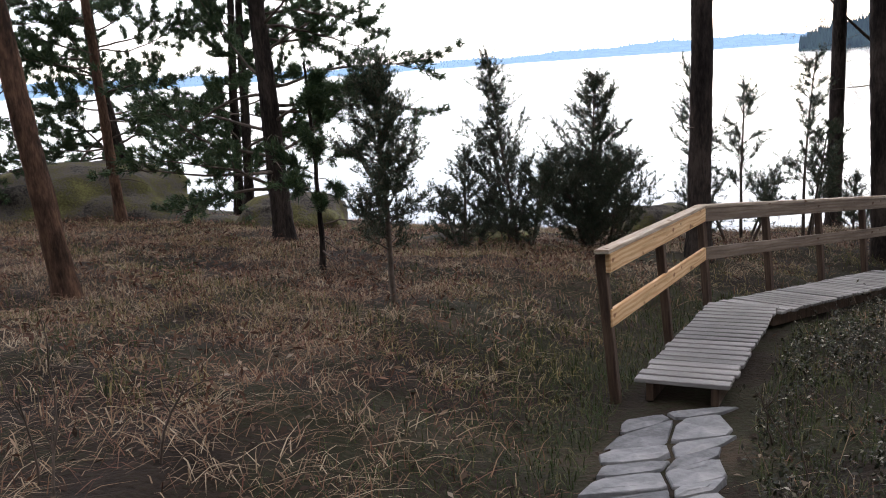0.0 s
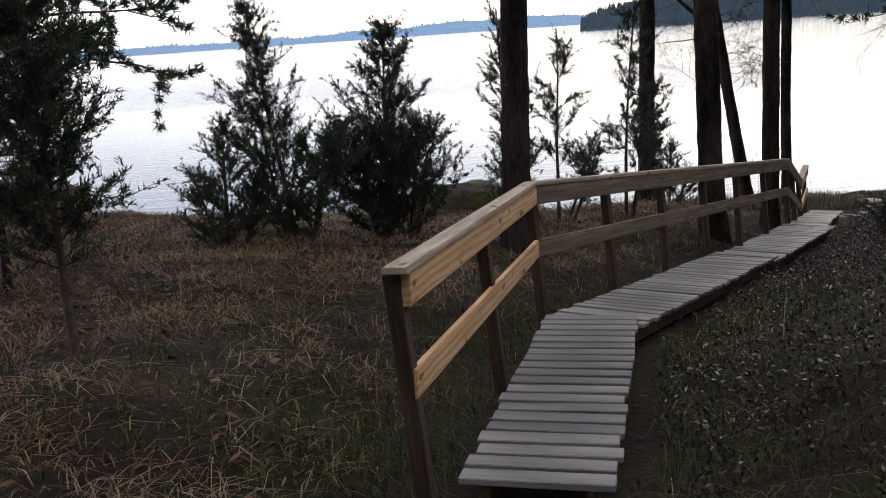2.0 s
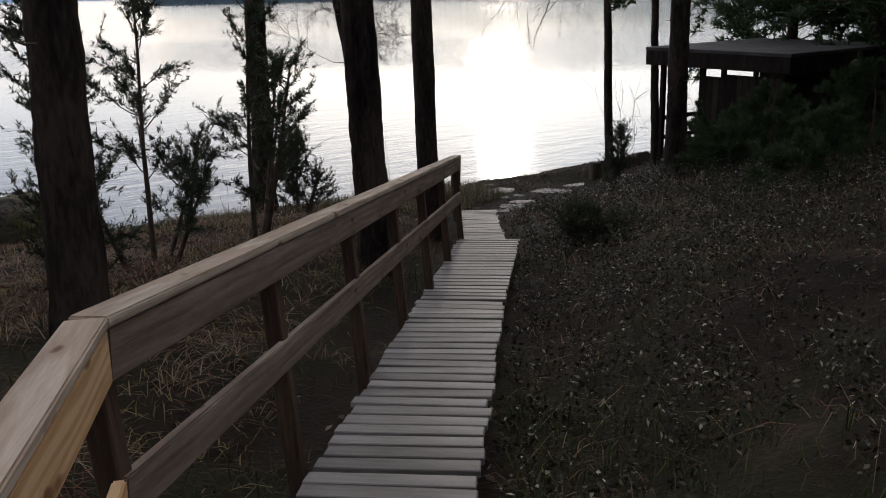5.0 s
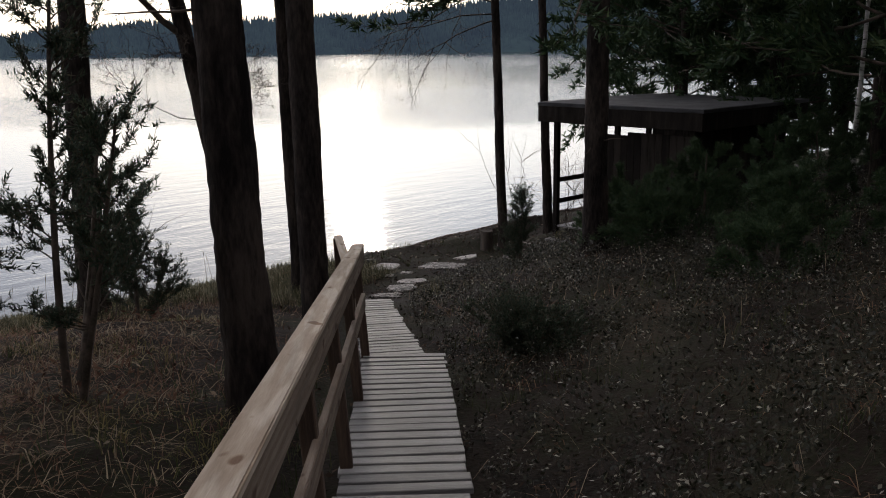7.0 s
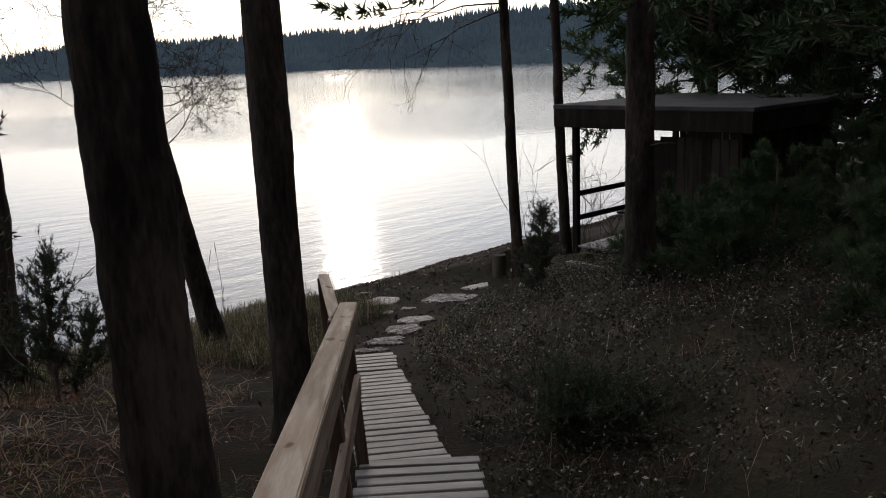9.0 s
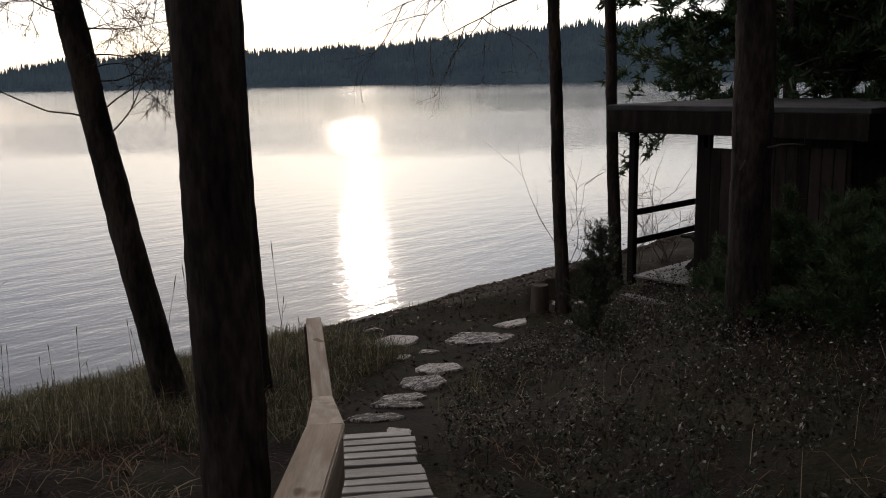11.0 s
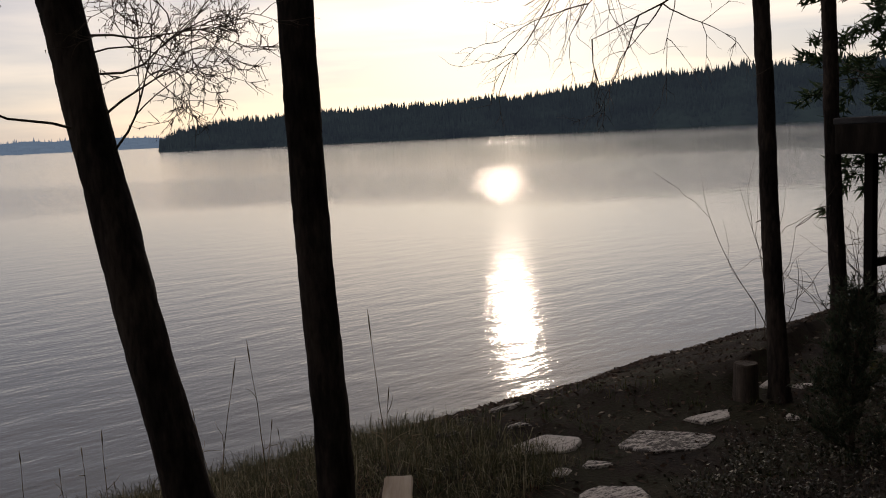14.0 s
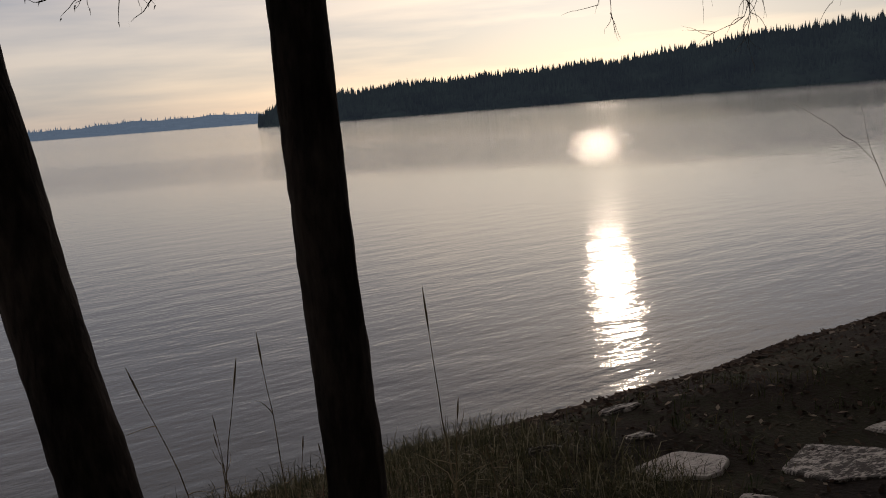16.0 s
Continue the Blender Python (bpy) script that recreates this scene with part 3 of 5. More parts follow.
# ---------------------------------------------------------------- railing
def railing():
    A, B, C, V, E = (Vector(p) for p in ((1.0, 5.84, 3.86), (2.37, 8.53, 3.655), (7.964, 14.234, 2.615), (9.271, 15.887, 1.95), (10.191, 17.108, 1.955)))
    fence = thing("railing", pose(0, 0, 0), "wooden handrail on dark posts, fresh boards at both ends, greyed between", "railing")

    def level(p, dz):
        return p + Vector((0, 0, dz))

    def plank_along(name, p, q, width, height, mat, label):
        d = q - p
        x = d.normalized()
        y = Vector((0, 0, 1)).cross(x).normalized()
        m = Matrix((x, y, x.cross(y))).transposed().to_4x4()
        m.translation = (p + q) / 2
        ob = part(name, board((d.length, width, height), 0.005, 2), mat, fence, label)
        ob.matrix_basis = m

    def run(p, q, mat, cap, label, over=0.0):
        d = (q - p).normalized()
        n = Vector((d.y, -d.x, 0)).normalized()          # towards the deck
        plank_along("cap_board", level(p - d * over, -0.014) - n * 0.046, level(q, -0.014) - n * 0.046, 0.098, 0.028, cap, label + " cap board")
        plank_along("top_rail", level(p, -0.094) - n * 0.02, level(q, -0.094) - n * 0.02, 0.036, 0.128, mat, label + " board")
        plank_along("lower_rail", level(p, -0.47) - n * 0.02, level(q, -0.47) - n * 0.02, 0.034, 0.12, mat, label + " board")

    run(A, B, M_newwood, M_capwood, "fresh yellow pine", 0.04)
    run(B, C, M_oldwood, M_capwood, "greyed pine")
    run(C, V, M_oldwood, M_capwood, "greyed pine")
    run(V, E, M_newwood, M_capwood, "fresh yellow pine")

    def post(p, inward, shade=M_post):
        g = float(ground_z(p.x, p.y)) - 0.25
        top = p.z - 0.03
        foot = p + inward
        ob = part("post", board((0.068, 0.068, top - g), 0.006), shade, fence)
        x = Vector((inward.y, -inward.x, 0)).normalized()
        zz = Vector((p.x - foot.x, p.y - foot.y, top - g)).normalized()
        y = zz.cross(x).normalized()
        m = Matrix((y.cross(zz), y, zz)).transposed().to_4x4()
        m.translation = Vector(((p.x + foot.x) / 2, (p.y + foot.y) / 2, (top + g) / 2))
        ob.matrix_basis = m

    def off(p, d):
        return p + Vector((-d.y, d.x, 0)).normalized() * 0.076

    for p, q, n in ((A, B, 2), (B, C, 6), (C, V, 2), (V, E, 1)):
        for i in range(n):
            post(off(p.lerp(q, i / n) + (q - p).normalized() * 0.03, q - p), Vector(((q - p).y, -(q - p).x, 0)).normalized() * 0.09)
    post(off(E - (E - V).normalized() * 0.06, E - V), Vector(((E - V).y, -(E - V).x, 0)).normalized() * 0.05)
    return fence


railing()


# ---------------------------------------------------------------- stones
def flagstone(x, y, w, h, turn, mat, label, rng, thick=0.06, proud=0.03, group="flagstones", zz=None):
    n = int(rng.integers(6, 9))
    a = np.sort(rng.uniform(0, 2 * np.pi, n) * 0.35 + np.linspace(0, 2 * np.pi, n, endpoint=False))
    r = rng.uniform(0.82, 1.12, n)
    bm = bmesh.new()
    vs = [bm.verts.new((math.cos(q) * w * 0.5 * k, math.sin(q) * h * 0.5 * k, 0)) for q, k in zip(a, r)]
    f = bm.faces.new(vs)
    ex = bmesh.ops.extrude_face_region(bm, geom=[f])
    top = [v for v in ex["geom"] if isinstance(v, bmesh.types.BMVert)]
    bmesh.ops.translate(bm, verts=top, vec=(0, 0, thick))
    bmesh.ops.bevel(bm, geom=[e for e in bm.edges if all(v in top for v in e.verts)], offset=0.012, segments=2, affect="EDGES")
    big = [fc for fc in bm.faces if fc.normal.z > 0.9 and fc.calc_area() > 0.3 * w * h]
    bmesh.ops.triangulate(bm, faces=big)
    bmesh.ops.subdivide_edges(bm, edges=[e for e in bm.edges if e.calc_length() > 0.12], cuts=2, use_grid_fill=True)
    for v in bm.verts:
        if v.co.z > thick * 0.6:
            v.co.z += noise.noise(Vector((v.co.x * 5 + x, v.co.y * 5 + y, 1.0))) * 0.012
    bmesh.ops.recalc_face_normals(bm, faces=bm.faces)
    me = bpy.data.meshes.new("flagstone")
    bm.to_mesh(me)
    bm.free()
    me.materials.append(mat)
    ob = new("flagstone", me)
    e = 0.15
    sx = (float(ground_z(x + e, y)) - float(ground_z(x - e, y))) / (2 * e)
    sy = (float(ground_z(x, y + e)) - float(ground_z(x, y - e))) / (2 * e)
    nrm = Vector((-sx, -sy, 1)).normalized()
    q = Vector((0, 0, 1)).rotation_difference(nrm).to_matrix().to_4x4()
    z = float(ground_z(x, y)) if zz is None else zz
    ob.matrix_world = Matrix.Translation((x, y, z + proud - thick)) @ q @ pose(0, 0, 0, 0, 0, turn)
    return tagged(ob, label, "stone", group)


rng = np.random.default_rng(21)
GREY = "flat grey slate flagstone bedded in the dark path"


def slab(corners, label, mat=None, group="path stones", cut_most=0.3):
    """One flagstone of the laid path: an irregular slab with the corners knocked off."""
    c = sum((Vector(p) for p in corners), Vector((0, 0))) / len(corners)
    out = []
    for k, p in enumerate(corners):
        p, a, b = Vector(p), Vector(corners[k - 1]), Vector(corners[(k + 1) % len(corners)])
        cut = float(rng.uniform(0.06, cut_most))
        out += [p.lerp(a, cut), p.lerp(b, cut * float(rng.uniform(0.4, 1.0)))]
    out = [c + (p - c) * 0.96 - (p - c).normalized() * 0.006 for p in out]
    z = float(ground_z(c.x, c.y)) + float(rng.uniform(0.012, 0.032))
    sx = (float(ground_z(c.x + 0.2, c.y)) - float(ground_z(c.x - 0.2, c.y))) / 0.4 + float(rng.normal(0, 0.02))
    sy = (float(ground_z(c.x, c.y + 0.2)) - float(ground_z(c.x, c.y - 0.2))) / 0.4 + float(rng.normal(0, 0.02))
    bm = bmesh.new()
    rings = []
    for shrink, dz in ((1.03, -0.07), (1.0, -0.012), (0.985, -0.003), (0.95, 0.0), (0.5, 0.004)):
        rings.append([bm.verts.new(((p - c).x * shrink, (p - c).y * shrink, dz + (p - c).x * shrink * sx + (p - c).y * shrink * sy + (float(rng.normal(0, 0.003)) if dz > -0.004 else 0))) for p in out])
    n = len(out)
    for r1, r2 in zip(rings, rings[1:]):
        for q in range(n):
            bm.faces.new((r1[q], r1[(q + 1) % n], r2[(q + 1) % n], r2[q]))
    bm.faces.new(rings[-1])
    bmesh.ops.recalc_face_normals(bm, faces=bm.faces)
    me = bpy.data.meshes.new("flagstone")
    bm.to_mesh(me)
    bm.free()
    me.materials.append(mat or M_slate)
    ob = new("flagstone", me)
    ob.matrix_world = pose(c.x, c.y, z)
    return tagged(ob, label, "stone", group)


rows = []
row_y = 5.5
while row_y > 0.4:
    cx = float(np.interp(row_y, PATH[:, 1], PATH[:, 0])) - 0.02
    tilt_y = float(rng.uniform(-0.06, 0.06))
    rows.append([(cx + o + float(rng.uniform(-0.09, 0.09)), row_y + o * 0.35 + tilt_y + float(rng.uniform(-0.07, 0.07))) for o in (-0.4, 0.0, 0.4)])
    row_y -= float(rng.uniform(0.22, 0.34))
for r1, r2 in zip(rows, rows[1:]):
    for k in (0, 1):
        slab([r1[k], r1[k + 1], r2[k + 1], r2[k]], GREY)
PALE = "pale layered flagstone lying on the beach path"
for corners in (((14.06, 19.72), (14.12, 19.4), (14.62, 19.2), (15.09, 19.4), (15.0, 19.62), (14.66, 19.98)),
                ((12.84, 18.95), (12.96, 18.7), (13.3, 18.66), (13.44, 18.9), (13.26, 19.14), (13.0, 19.12)),
                ((12.36, 18.7), (12.44, 18.42), (12.8, 18.4), (12.92, 18.66), (12.6, 18.88)),
                ((11.82, 18.4), (11.95, 18.12), (12.26, 18.16), (12.34, 18.4), (12.06, 18.56)),
                ((11.5, 18.16), (11.62, 17.9), (11.9, 17.84), (12.02, 18.04), (11.74, 18.28)),
                ((11.0, 17.9), (11.1, 17.62), (11.42, 17.56), (11.5, 17.84), (11.24, 18.02)),
                ((13.36, 20.28), (13.42, 20.03), (13.72, 19.84), (13.98, 19.98), (13.76, 20.28))):
    slab(corners, "pale layered flagstone with dark cracks on the beach path", M_pale, "beach stones", 0.22)
for x, y, w, h, turn in ((15.4, 19.76, 0.66, 0.26, -8), (13.82, 20.62, 0.24, 0.24, 20), (13.25, 19.52, 0.2, 0.2, 60), (13.57, 19.46, 0.26, 0.2, -30),
                         (16.8, 20.0, 0.42, 0.24, 0), (16.88, 19.64, 0.52, 0.24, -15), (14.2, 21.25, 0.34, 0.18, -20), (13.2, 20.9, 0.3, 0.14, -25), (15.9, 19.2, 0.24, 0.16, 15), (10.95, 17.2, 0.3, 0.22, 30)):
    flagstone(x, y, w, h, turn, M_pale, PALE, rng, 0.06, 0.02, "beach stones")


def boulder(name, x, y, z, size, turn, label, seed):
    bm = bmesh.new()
    bmesh.ops.create_icosphere(bm, subdivisions=5, radius=1.0)
    for v in bm.verts:
        p = v.co.copy()
        k = 1 + 0.22 * noise.noise(p * 1.1 + Vector((seed, 0, 0))) + 0.1 * noise.noise(p * 2.7 + Vector((0, seed, 0))) + 0.035 * noise.noise(p * 8 + Vector((0, 0, seed))) + 0.012 * noise.noise(p * 21)
        q = Vector([math.copysign(abs(c) ** 0.72, c) for c in p]) * 0.9
        v.co = Vector((q.x * size[0], q.y * size[1], q.z * size[2])) * k
    for f in bm.faces:
        f.smooth = True
    me = bpy.data.meshes.new(name)
    bm.to_mesh(me)
    bm.free()
    me.materials.append(M_rock)
    ob = new(name, me)
    ob.matrix_world = pose(x, y, z, 0, 0, turn)
    return tagged(ob, label, "boulder", "shore boulders")


boulder("boulder", -8.2, 18.5, 1.9, (3.6, 2.2, 1.95), 8, "huge rounded boulder with moss and lichen", 3.0)
boulder("boulder", -3.3, 18.2, 1.9, (1.25, 1.1, 1.0), -10, "low mossy boulder at the foot of pines", 8.0)
boulder("boulder", -4.9, 18.6, 1.9, (0.9, 0.8, 0.6), 40, "small dark boulder beside the huge one", 13.0)
boulder("boulder", 3.95, 18.3, 1.35, (1.25, 0.9, 0.82), 20, "dark boulder with a green moss cap", 17.0)
boulder("boulder", 0.2, 14.6, 2.1, (1.2, 0.8, 0.45), 5, "low rock overgrown with yellowing moss", 29.0)


# ---------------------------------------------------------------- trees
def trunk_line(x, y, h, r0, r1, lean=(0, 0), bend=0.0, seed=0, n=26, pivot=3.0):
    """Points and radii of a trunk, rooted in the ground."""
    rng = np.random.default_rng(seed)
    t = np.linspace(0, 1, n)
    z0 = float(ground_z(x, y)) - 0.25
    w = np.cumsum(rng.normal(0, 0.006, (n, 2)), 0)
    px = x + lean[0] * t * h + bend * np.sin(t * 5 + seed) * 0.3 + w[:, 0]
    py = y + lean[1] * t * h + bend * np.cos(t * 4 + seed) * 0.3 - bend * 0.3 * math.cos(seed) + w[:, 1]
    px -= np.interp(pivot, z0 + t * h, px) - x
    py -= np.interp(pivot, z0 + t * h, py) - y
    pts = np.stack([px, py, z0 + t * h], 1)
    rad = r1 + (r0 - r1) * (1 - t) ** 0.9 + r0 * 0.55 * np.exp(-t * h / 0.28)
    return pts, rad


def rough_trunk(pts, rad, sides, seed, amount):
    """A trunk mesh with plates and ridges of bark."""
    n = len(pts)
    L = float(np.linalg.norm(np.diff(pts, axis=0), axis=1).sum())
    fine = max(n, int(L / 0.05))
    s = np.linspace(0, 1, fine)
    o = np.linspace(0, 1, n)
    P = np.stack([np.interp(s, o, pts[:, i]) for i in range(3)], 1)
    R = np.interp(s, o, rad)
    V, F = tubes([(P, R)], sides)
    c = np.repeat(P, sides, 0)
    d = V - c
    rng = np.random.default_rng(seed)
    g = rng.normal(0, 1, (fine, sides))
    g = (g + np.roll(g, 1, 0) + np.roll(g, -1, 0) + np.roll(g, 2, 0)) / 2.0
    V = c + d * (1 + amount * g.reshape(-1, 1))
    return V, F


def limb(start, d, length, radius, rng, n=8, droop=0.0, curl=0.25):
    pts = [np.array(start, float)]
    d = unit(np.array(d, float))
    for i in range(n):
        d = unit(d + rng.normal(0, curl / 2, 3) + np.array([0, 0, -droop]))
        pts.append(pts[-1] + d * length / n)
    pts = np.array(pts)
    return pts, np.linspace(radius, radius * 0.25, n + 1)


def pine(x, y, h, r, label, seed, lean=(0, 0), first=0.45, dead=0.1, boughs=26, reach=1.9, mat=None, tuft=34, bend=0.0, group="pines", long=0.095, wide=0.012, top=None, subs=9):
    """A Scots pine: bare plated trunk, dead snags low down, needled boughs from 'first' of its height."""
    rng = np.random.default_rng(seed)
    tree = thing("pine_tree", pose(0, 0, 0), label, "tree", group)
    pts, rad = trunk_line(x, y, h, r, r * 0.35 if top is None else top, lean, bend, seed, pivot=3.0 if h > 5 else 0.0)
    V, F = rough_trunk(pts, rad, 20, seed, 0.035)
    child("trunk", array_mesh("trunk", V, F, mat or M_bark, True), tree)
    lines, anchors, heads = [], [], []
    o = np.linspace(0, 1, len(pts))
    for k in range(boughs):
        t = first + (0.97 - first) * (k + rng.random()) / max(boughs, 1)
        p = np.array([np.interp(t, o, pts[:, i]) for i in range(3)])
        a = rng.uniform(0, 2 * np.pi)
        u = (t - first) / (1 - first + 1e-6)
        L = reach * (0.65 + 0.5 * rng.random()) * (1.0 - 0.62 * u)
        d = (math.cos(a), math.sin(a), rng.uniform(-0.15, 0.35) + 0.5 * u)
        main = limb(p, d, L, r * 0.2 * (1 - 0.5 * u), rng, 8, 0.0, 0.3)
        lines.append(main)
        for q in range(subs):
            i = int(rng.integers(3, 9))
            sub = limb(main[0][i], unit(main[0][i] - main[0][i - 1]) + rng.normal(0, 0.55, 3) + np.array([0, 0, 0.12]), L * rng.uniform(0.18, 0.38), 0.008, rng, 4, -0.03, 0.3)
            lines.append(sub)
            for j in (1, 2, 3, 4):
                anchors.append(sub[0][j])
                heads.append(unit(sub[0][j] - sub[0][j - 1]) + np.array([0, 0, 0.35]))
    for k in range(int(dead * 40)):
        t = rng.uniform(0.12, max(first, 0.2))
        p = np.array([np.interp(t, o, pts[:, i]) for i in range(3)])
        a = rng.uniform(0, 2 * np.pi)
        lines.append(limb(p, (math.cos(a), math.sin(a), rng.uniform(-0.3, 0.2)), rng.uniform(0.15, 0.9), 0.012, rng, 5, 0.05, 0.35))
    if lines:
        V, F = tubes(lines, 5)
        child("branchwork", array_mesh("branchwork", V, F, M_twig, True), tree)
    if anchors:
        V, F = needles(np.array(anchors), np.array(heads), tuft, long, wide, 0.75, rng)
        child("crown", array_mesh("crown", V, F, M_needle), tree)
    return tree


def juniper(x, y, h, w, label, seed, stems=1, sparse=1.0, group="junipers", splay=0.25, count=62, bare=0.05, size=0.05):
    """A juniper: a leader and upswept boughs carrying short sprays, with ragged spires and gaps."""
    rng = np.random.default_rng(seed)
    bush = thing("juniper", pose(0, 0, 0), label, "juniper", group)
    z0 = float(ground_z(x, y)) - 0.1
    lines, A, D = [], [], []

    def spray(ln, k):
        for j in range(1, len(ln[0])):
            for _ in range(k):
                f = rng.random()
                A.append(ln[0][j - 1] * (1 - f) + ln[0][j] * f)
                D.append(unit(ln[0][j] - ln[0][j - 1]) * 0.9 + rng.normal(0, 0.5, 3) + np.array([0, 0, 0.25]))

    for st in range(stems):
        a = rng.uniform(0, 2 * np.pi)
        k = 0.02 if st == 0 else splay
        sh = h * (1.0 if st == 0 else rng.uniform(0.4, 0.72))
        stem = limb((x + 0.1 * math.cos(a) * st, y + 0.1 * math.sin(a) * st, z0), (k * math.cos(a), k * math.sin(a), 1), sh, 0.03, rng, 14, -0.03, 0.04)
        lines.append(stem)
        spray((stem[0][11:], 0), 7)
        nb = int(count * (1 if st == 0 else 0.55) * sparse)
        for b in range(nb):
            t = bare + (0.97 - bare) * (b + rng.random()) / nb
            i = min(int(t * 14), 13)
            p = stem[0][i] + (stem[0][i + 1] - stem[0][i]) * (t * 14 - i)
            q = rng.uniform(0, 2 * np.pi)
            prof = (1 - t) ** 0.85 * (0.55 + 0.45 * min(1.0, (t - bare) * 5)) + 0.07
            L = w * prof * rng.uniform(0.45, 1.45)
            br = limb(p, (math.cos(q), math.sin(q), rng.uniform(0.25, 0.85)), L, 0.007, rng, 6, -0.09, 0.25)
            lines.append(br)
            spray((br[0][2:], 0), 3)
            for _ in range(int(4 + L * 12)):
                i2 = int(rng.integers(2, 7))
                sub = limb(br[0][i2], unit(br[0][i2] - br[0][i2 - 1]) + rng.normal(0, 0.6, 3) + np.array([0, 0, 0.25]), rng.uniform(0.07, 0.26), 0.003, rng, 3, -0.04, 0.25)
                lines.append(sub)
                spray(sub, 3)
    V, F = tubes(lines, 4)
    child("branchwork", array_mesh("branchwork", V, F, M_twig, True), bush)
    V, F = needles(np.array(A), np.array(D), 4, size * 0.8, size * 0.18, 0.5, rng)
    child("foliage", array_mesh("foliage", V, F, M_juniper), bush)
    return bush


def twiggy(lines, p, d, length, radius, depth, rng, droop=0.0, kids=4):
    ln = limb(p, d, length, radius, rng, 7, droop, 0.32)
    lines.append(ln)
    if depth:
        for _ in range(kids):
            i = int(rng.integers(2, 8))
            dd = unit(ln[0][i] - ln[0][i - 1]) + rng.normal(0, 0.55, 3)
            twiggy(lines, ln[0][i], dd, length * rng.uniform(0.35, 0.62), max(radius * 0.5, 0.0025), depth - 1, rng, droop, kids)


# the bare trunks by the railing
# first five: coarse oversized crowns out of view, added to shade the ground
pine(3.15, 11.65, 14.5, 0.148, "tall dark pine trunk behind the bend of the railing", 31, first=0.6, boughs=62, dead=0.05, lean=(0.02, -0.006), reach=4.6, tuft=20, long=0.34, wide=0.13, subs=7, top=0.07)
pine(7.8, 18.6, 14.5, 0.158, "slim dark pine trunk on the lake bank", 32, first=0.6, boughs=62, dead=0.05, lean=(0.018, -0.009), reach=4.6, tuft=20, long=0.34, wide=0.13, subs=7, top=0.07)
pine(6.5, 13.82, 14.5, 0.17, "thick dark pine trunk close beside the railing", 33, first=0.6, boughs=62, dead=0.04, lean=(-0.03, 0.018), reach=4.6, tuft=20, long=0.34, wide=0.13, subs=7, top=0.07)
pine(8.425, 15.48, 14.5, 0.134, "thick straight pine trunk at the end of the railing", 34, first=0.6, boughs=62, dead=0.04, lean=(0.012, 0.04), reach=4.6, tuft=20, long=0.34, wide=0.13, subs=7, top=0.07)
pine(10.895, 18.965, 14.5, 0.1, "pine trunk with flaking bark at the water's edge", 35, first=0.6, boughs=62, dead=0.02, lean=(-0.006, 0.003), bend=0.25, reach=4.6, tuft=20, long=0.34, wide=0.13, subs=7, top=0.07)
pine(13.6, 15.8, 13.0, 0.17, "thick dark pine trunk before the shelter", 38, first=0.3, boughs=46, dead=0.1, reach=3.4, tuft=24, long=0.16, wide=0.035)


def alder(x, y, label, seed):
    """A leaning bare alder with a forked limb and fine twigs with catkins."""
    rng = np.random.default_rng(seed)
    tree = thing("alder_tree", pose(0, 0, 0), label, "tree", "bare trees")
    pts, rad = trunk_line(x, y, 9.0, 0.126, 0.07, (-0.115, 0.13), 0.1, seed)
    V, F = rough_trunk(pts, rad, 20, seed, 0.03)
    child("trunk", array_mesh("trunk", V, F, M_bark, True), tree)
    lines = []
    o = np.linspace(0, 1, len(pts))

    def at(z):
        return np.array([np.interp(z, pts[:, 2], pts[:, i]) for i in range(3)])

    main = limb(at(4.3), (-0.75, 0.1, 0.65), 3.2, 0.05, rng, 9, 0.0, 0.2)
    lines.append(main)
    for i in (3, 4, 5, 6, 7, 8):
        twiggy(lines, main[0][i], (rng.normal(0, 0.7), rng.normal(0, 0.7), rng.uniform(-0.5, 0.4)), 0.9, 0.006, 3, rng, 0.02, 5)
    for k in range(9):
        twiggy(lines, at(rng.uniform(3.6, 5.2)), (0.8 * (1 if k % 3 else -1), -0.55 + rng.normal(0, 0.3), rng.uniform(-0.1, 0.45)), rng.uniform(0.4, 0.65), 0.006, 3, rng, 0.01, 5)
    for z, d, L in ((3.2, (-0.8, -0.2, 0.15), 1.5), (3.5, (0.8, -0.5, 0.2), 0.8), (3.25, (0.75, -0.5, 0.35), 0.75), (3.7, (0.85, -0.4, 0.1), 0.8), (3.0, (0.5, -0.7, 0.9), 1.0), (3.9, (0.8, -0.6, 0.0), 0.7), (4.0, (-0.5, -0.6, 0.1), 1.4), (4.6, (0.7, -0.6, 0.25), 0.8), (5.2, (-0.6, -0.7, 0.2), 1.6), (5.0, (0.4, 0.5, 0.4), 0.9)):
        twiggy(lines, at(z), d, L, 0.008, 3, rng, 0.0, 5)
    V, F = tubes(lines, 5)
    child("branchwork", array_mesh("branchwork", V, F, M_twig, True), tree, "fine bare twigs")
    ends = np.array([l[0][-1] for l in lines if l[1][0] < 0.01])
    V, F = needles(ends, np.tile([0, 0, -1.0], (len(ends), 1)), 1, 0.022, 0.006, 0.3, rng)
    child("twig_tip", array_mesh("twig_tip", V, F, M_twig), tree, "small hanging catkins")
    return tree


